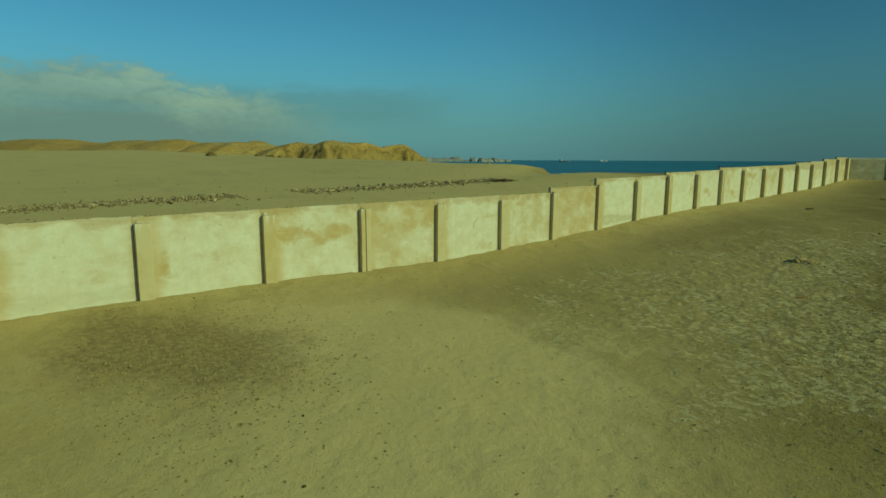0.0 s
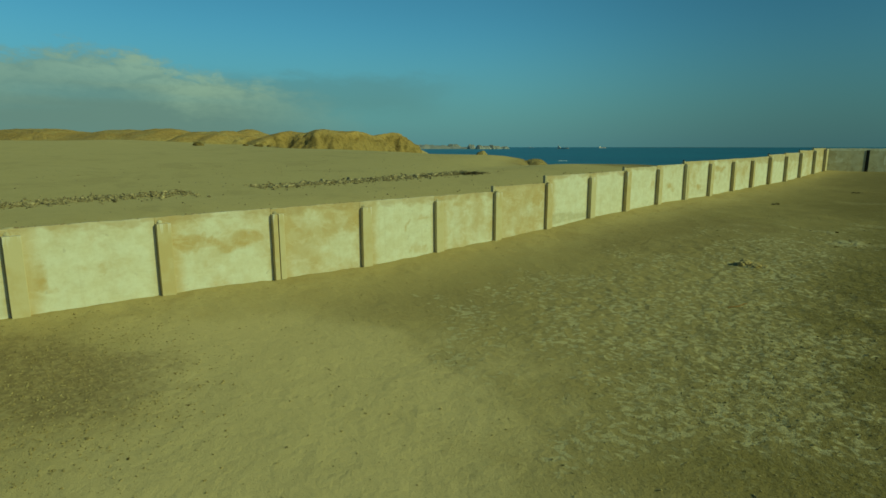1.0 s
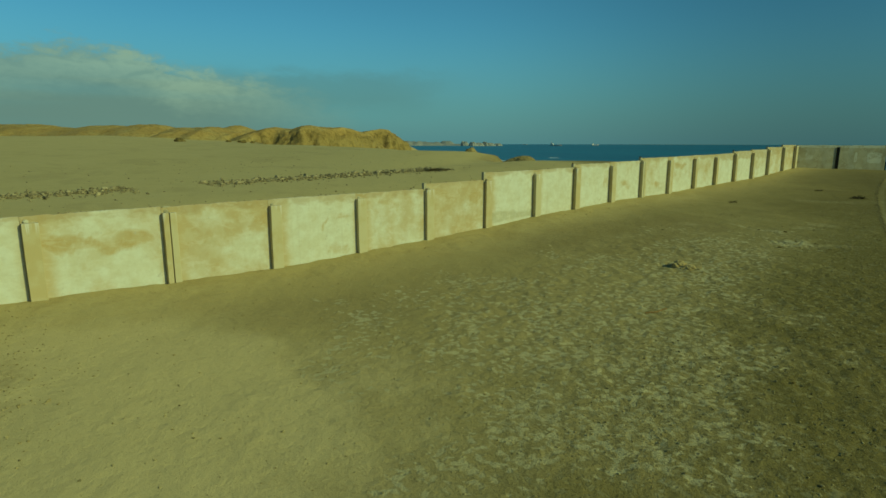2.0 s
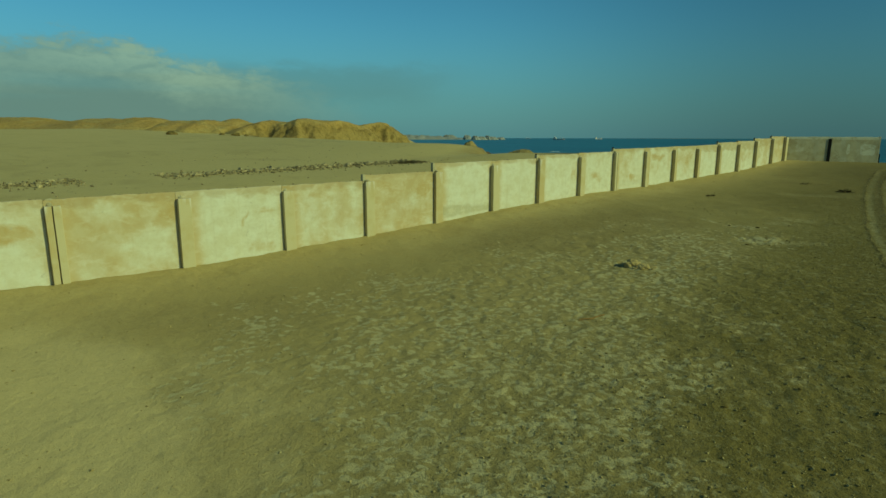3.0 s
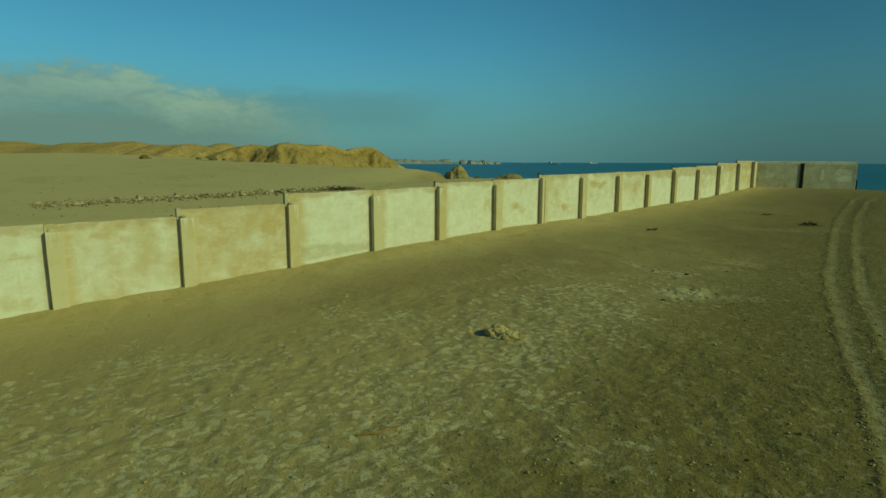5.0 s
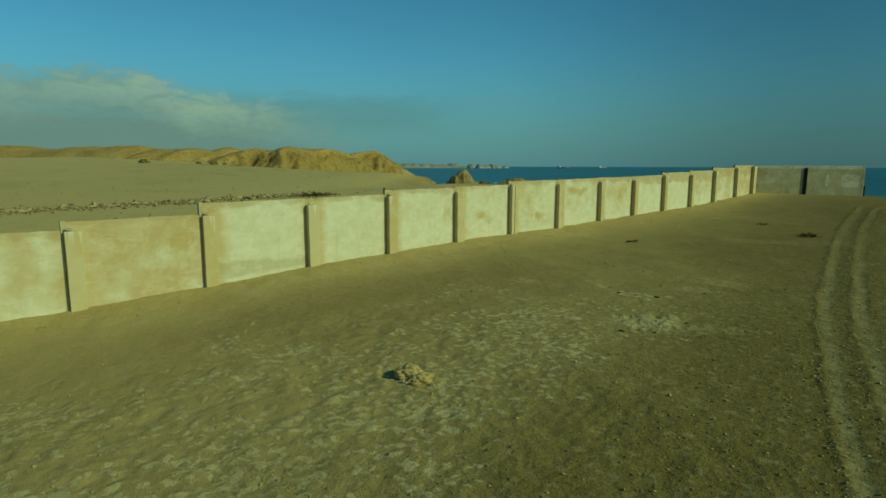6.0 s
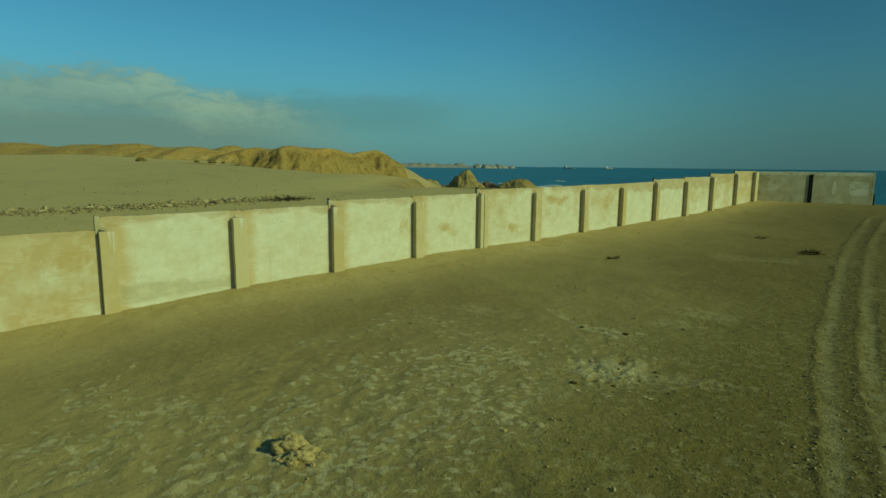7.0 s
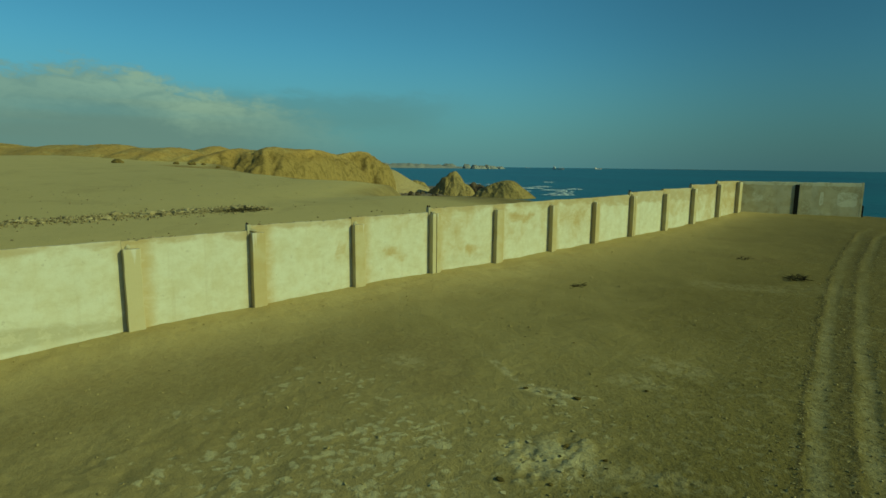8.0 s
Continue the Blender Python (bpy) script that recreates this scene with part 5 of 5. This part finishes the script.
make_brush("dead_bush", -8.2, 49.0, 0.62, 0.2, 1, "dark dead bush lying flat on the sand", SCRUB, 95)
make_brush("twigs", -12.85, 41.9, 0.45, 0.08, 2, "small heap of dry dark twigs on sand", SCRUB, 30, True)
# the third heap stands in for a long, dark, slab-like shape
make_brush("brushwood", -38.4, 40.0, 1.5, 0.26, 3, "dark low heap of sticks beside the stones", SCRUB, 190)
make_brush("twigs", -11.0, 51.2, 0.5, 0.07, 4, "thin scatter of dark dry twigs on sand", SCRUB, 26, True)


def make_stick(x0, y0, x1, y1, w, label):
    p, q = Vector((x0, y0, ground_z(x0, y0) + w)), Vector((x1, y1, ground_z(x1, y1) + w))
    bm = bmesh.new()
    last = None
    for k in range(7):
        f = k / 6
        c = p.lerp(q, f) + Vector((0.03 * math.sin(f * 5), 0.02 * math.cos(f * 7), 0.012 * math.sin(f * 9)))
        if last is not None:
            bmesh.ops.create_cone(bm, cap_ends=True, segments=7, radius1=w * (1 - 0.4 * f), radius2=w * (0.95 - 0.4 * f), depth=(c - last).length * 1.08,
                                  matrix=Matrix.Translation((c + last) / 2) @ (c - last).to_track_quat("Z", "Y").to_matrix().to_4x4())
        last = c
    tagged(part("stick", bm, WOOD, None), label, "stick")


make_stick(-6.50, 20.85, -6.22, 21.60, 0.027, "bent reddish-brown stick lying on crusted ground")


def make_rock_heap():
    """The broken yellow block with its pieces."""
    heap = new("rock_heap")
    cx, cy = -7.93, 26.08
    heap.location = (cx, cy, ground_z(cx, cy) - 0.03)
    tagged(heap, "heap of broken yellowish rock lumps on salt crust", "rocks")
    for i, (x, y, sx, sy, sz, t) in enumerate(((-0.20, -0.01, 0.24, 0.14, 0.16, 0.75), (0.20, -0.05, 0.22, 0.13, 0.10, 0.9), (0.10, 0.16, 0.17, 0.10, 0.08, 1), (0.104, -0.207, 0.126, 0.074, 0.052, 1.2),
                                               (-0.26, -0.22, 0.11, 0.07, 0.10, 0.6), (0.333, 0.252, 0.163, 0.089, 0.052, 0.8), (0.266, -0.222, 0.081, 0.059, 0.059, 0.4), (0.488, 0.015, 0.044, 0.037, 0.037, 0.4), (0.015, -0.333, 0.044, 0.037, 0.037, 0.4))):
        bm = bmesh.new()
        lump(bm, 40 + i, sx, sy, sz, (0, 0, 0), 0.5, 4, t)
        off = Vector((3.1 * i, 1.7 * i, 0))
        bm.normal_update()
        for v in bm.verts:
            rough = noise.noise(v.co * 11 + off) + 0.7 * noise.noise(v.co * 26 + off) - 0.9 * max(0.0, noise.noise(v.co * 7 - off))
            v.co += v.normal * 0.14 * sy * rough
            if i == 0:   # the main block overhangs on its shaded side
                v.co.x, v.co.y = v.co.x - 0.40 * max(0, v.co.z), v.co.y - 0.25 * max(0, v.co.z)
        bmesh.ops.translate(bm, verts=bm.verts, vec=(x, y, 0.32 * sz))
        part("rock", bm, YELLOWSTONE, heap)


make_rock_heap()


def make_pebbles():
    """Loose grit, pebbles and clods over the yard, as one mesh."""
    rnd = random.Random(77)
    places = []
    for i in range(34000):
        x, y = -17.0 + 17.5 * rnd.random(), 1.5 + 54 * rnd.random() ** 1.2
        dens = 0.11 + 0.25 * max(0.0, float(lattice(19, np.float64(x / 1.3), np.float64(y / 1.3)))) + 0.85 * (1 / (1 + math.exp(-(x + 5.5 - 0.04 * y) * 1.1))) * min(1, max(0, (y - 10) / 8)) + 2.4 * math.exp(-((x + 12.8) / 2.9) ** 2 - ((y - 3.9) / 2.5) ** 2)
        if rnd.random() > dens:
            continue
        places.append((x, y, 0.010 + 0.030 * rnd.random() ** 3.2 + (0.028 * rnd.random() if rnd.random() > 0.95 else 0)))
    for i in range(2600):
        x, y = rnd.gauss(-12.9, 1.7), rnd.gauss(3.8, 1.3)
        if x > -16.8 and y > 0.6:
            places.append((x, y, 0.012 + 0.024 * rnd.random() ** 2.5))
    # clods thrown up along the ruts
    for i in range(1500):
        y = rnd.uniform(26, 60)
        x = float(np.interp(y, RUT_Y, RUT_X)) + rnd.choice((-0.26, -0.26, -0.24, 0.46, 0.52, 1.08)) + rnd.gauss(0, 0.06)
        places.append((x, y, 0.010 + 0.030 * rnd.random() ** 2.5))
    tagged(scatter_mesh("pebbles", places, PEBBLE, 1200), "loose brown and grey pebbles strewn over the ground", "pebbles", kind="stuff")


make_pebbles()


def make_clods():
    """Crumbled lumps of dark soil in the coarse part of the yard."""
    rnd = random.Random(123)
    places = []
    while len(places) < 1900:
        x, y = rnd.uniform(-9.5, 0.5), rnd.uniform(14.5, 44)
        edge = -4.6 - 0.08 * (y - 22) + 1.5 * float(lattice(23, np.float64(x / 2.2), np.float64(y / 2.2)))
        tuft = 0.5 + 0.5 * float(lattice(29, np.float64(x / 0.8), np.float64(y / 0.8)))
        if x < edge + rnd.gauss(0, 0.8) or rnd.random() > 0.25 + 0.75 * tuft:
            continue
        places.append((x, y, 0.012 + 0.026 * rnd.random() ** 2.5))
    tagged(scatter_mesh("clods", places, CLOD, 1900), "crumbled dark clods of soil lying on coarse ground", "clods", kind="stuff")


make_clods()


def make_crust_slabs():
    """Tilted plates of salt crust where the ground has heaved."""
    rnd = random.Random(55)
    kinds = []
    for k in range(6):
        bm = bmesh.new()
        n = rnd.randrange(6, 9)
        rim = [(math.cos(6.283 * q / n) * rnd.uniform(0.6, 1.0), math.sin(6.283 * q / n) * rnd.uniform(0.45, 0.8)) for q in range(n)]
        lo = [bm.verts.new((u * 1.04, v * 1.04, -0.10)) for u, v in rim]
        hi = [bm.verts.new((u, v, 0.05 + 0.05 * rnd.random())) for u, v in rim]
        bm.faces.new(lo[::-1])
        cap = bm.verts.new((0, 0, 0.13))
        for q in range(n):
            bm.faces.new((lo[q], lo[(q + 1) % n], hi[(q + 1) % n], hi[q]))
            bm.faces.new((hi[q], hi[(q + 1) % n], cap))
        me = bpy.data.meshes.new("crust_slab")
        bm.to_mesh(me)
        bm.free()
        me.materials.append(SALT)
        kinds.append(me)
    spots = ((-6.6, 32.6, 0.9, 9), (-6.0, 32.2, 0.7, 6), (-8.2, 34.2, 0.5, 5), (-7.7, 34.4, 0.6, 4))
    for cx, cy, spread, count in spots:
        for q in range(count):
            x, y = cx + rnd.gauss(0, spread * 0.6), cy + rnd.gauss(0, spread * 0.5)
            s = rnd.uniform(0.03, 0.085)
            ob = new("crust_slab", rnd.choice(kinds))
            ob.matrix_basis = Matrix.Translation((x, y, ground_z(x, y) + 0.012)) @ Euler((rnd.gauss(0, 0.14), rnd.gauss(0, 0.14), rnd.uniform(0, 6.3))).to_matrix().to_4x4() @ Matrix.Diagonal((s, s, s * rnd.uniform(0.3, 0.6), 1))
            tagged(ob, "broken pale plate of salt crust tilted on the ground", "salt crust", "plates of salt crust")


make_crust_slabs()


def make_dark_stones():
    """Single dark stones that stand out on the heaved crust."""
    kinds = stone_meshes(4, 1500, DARKSTONE)
    rnd = random.Random(9)
    for x, y, size in ((-8.42, 34.05, 0.08), (-7.42, 34.5, 0.10), (-7.75, 34.1, 0.04), (-7.95, 35.7, 0.035), (-7.5, 35.3, 0.04), (-6.7, 35.9, 0.06), (-6.5, 32.95, 0.09), (-6.35, 32.6, 0.045), (-5.8, 33.1, 0.06), (-5.65, 32.9, 0.04), (-6.6, 31.4, 0.09),
                       (-6.0, 31.9, 0.06), (-5.8, 32.5, 0.04), (-5.1, 32.4, 0.04), (-2.1, 19.4, 0.075), (-1.4, 21.1, 0.06), (-0.9, 22.4, 0.07), (-1.7, 25.0, 0.06), (-1.4, 26.3, 0.06), (-1.8, 22.6, 0.045), (-1.3, 23.0, 0.045), (-4.9, 19.7, 0.04),
                       (-9.40, 4.55, 0.05), (-7.5, 3.6, 0.05), (-10.6, 5.9, 0.04), (-9.6, 8.75, 0.035), (-12.3, 4.3, 0.04)):
        ob = new("dark_stone", rnd.choice(kinds))
        ob.matrix_basis = Matrix.Translation((x, y, ground_z(x, y) + 0.25 * size)) @ Matrix.Rotation(rnd.uniform(0, 6.3), 4, "Z") @ Matrix.Diagonal((size, size * 0.8, size * 0.7, 1))
        tagged(ob, "single dark brown stone lying on pale ground", "stone", "dark stones in the yard")


make_dark_stones()
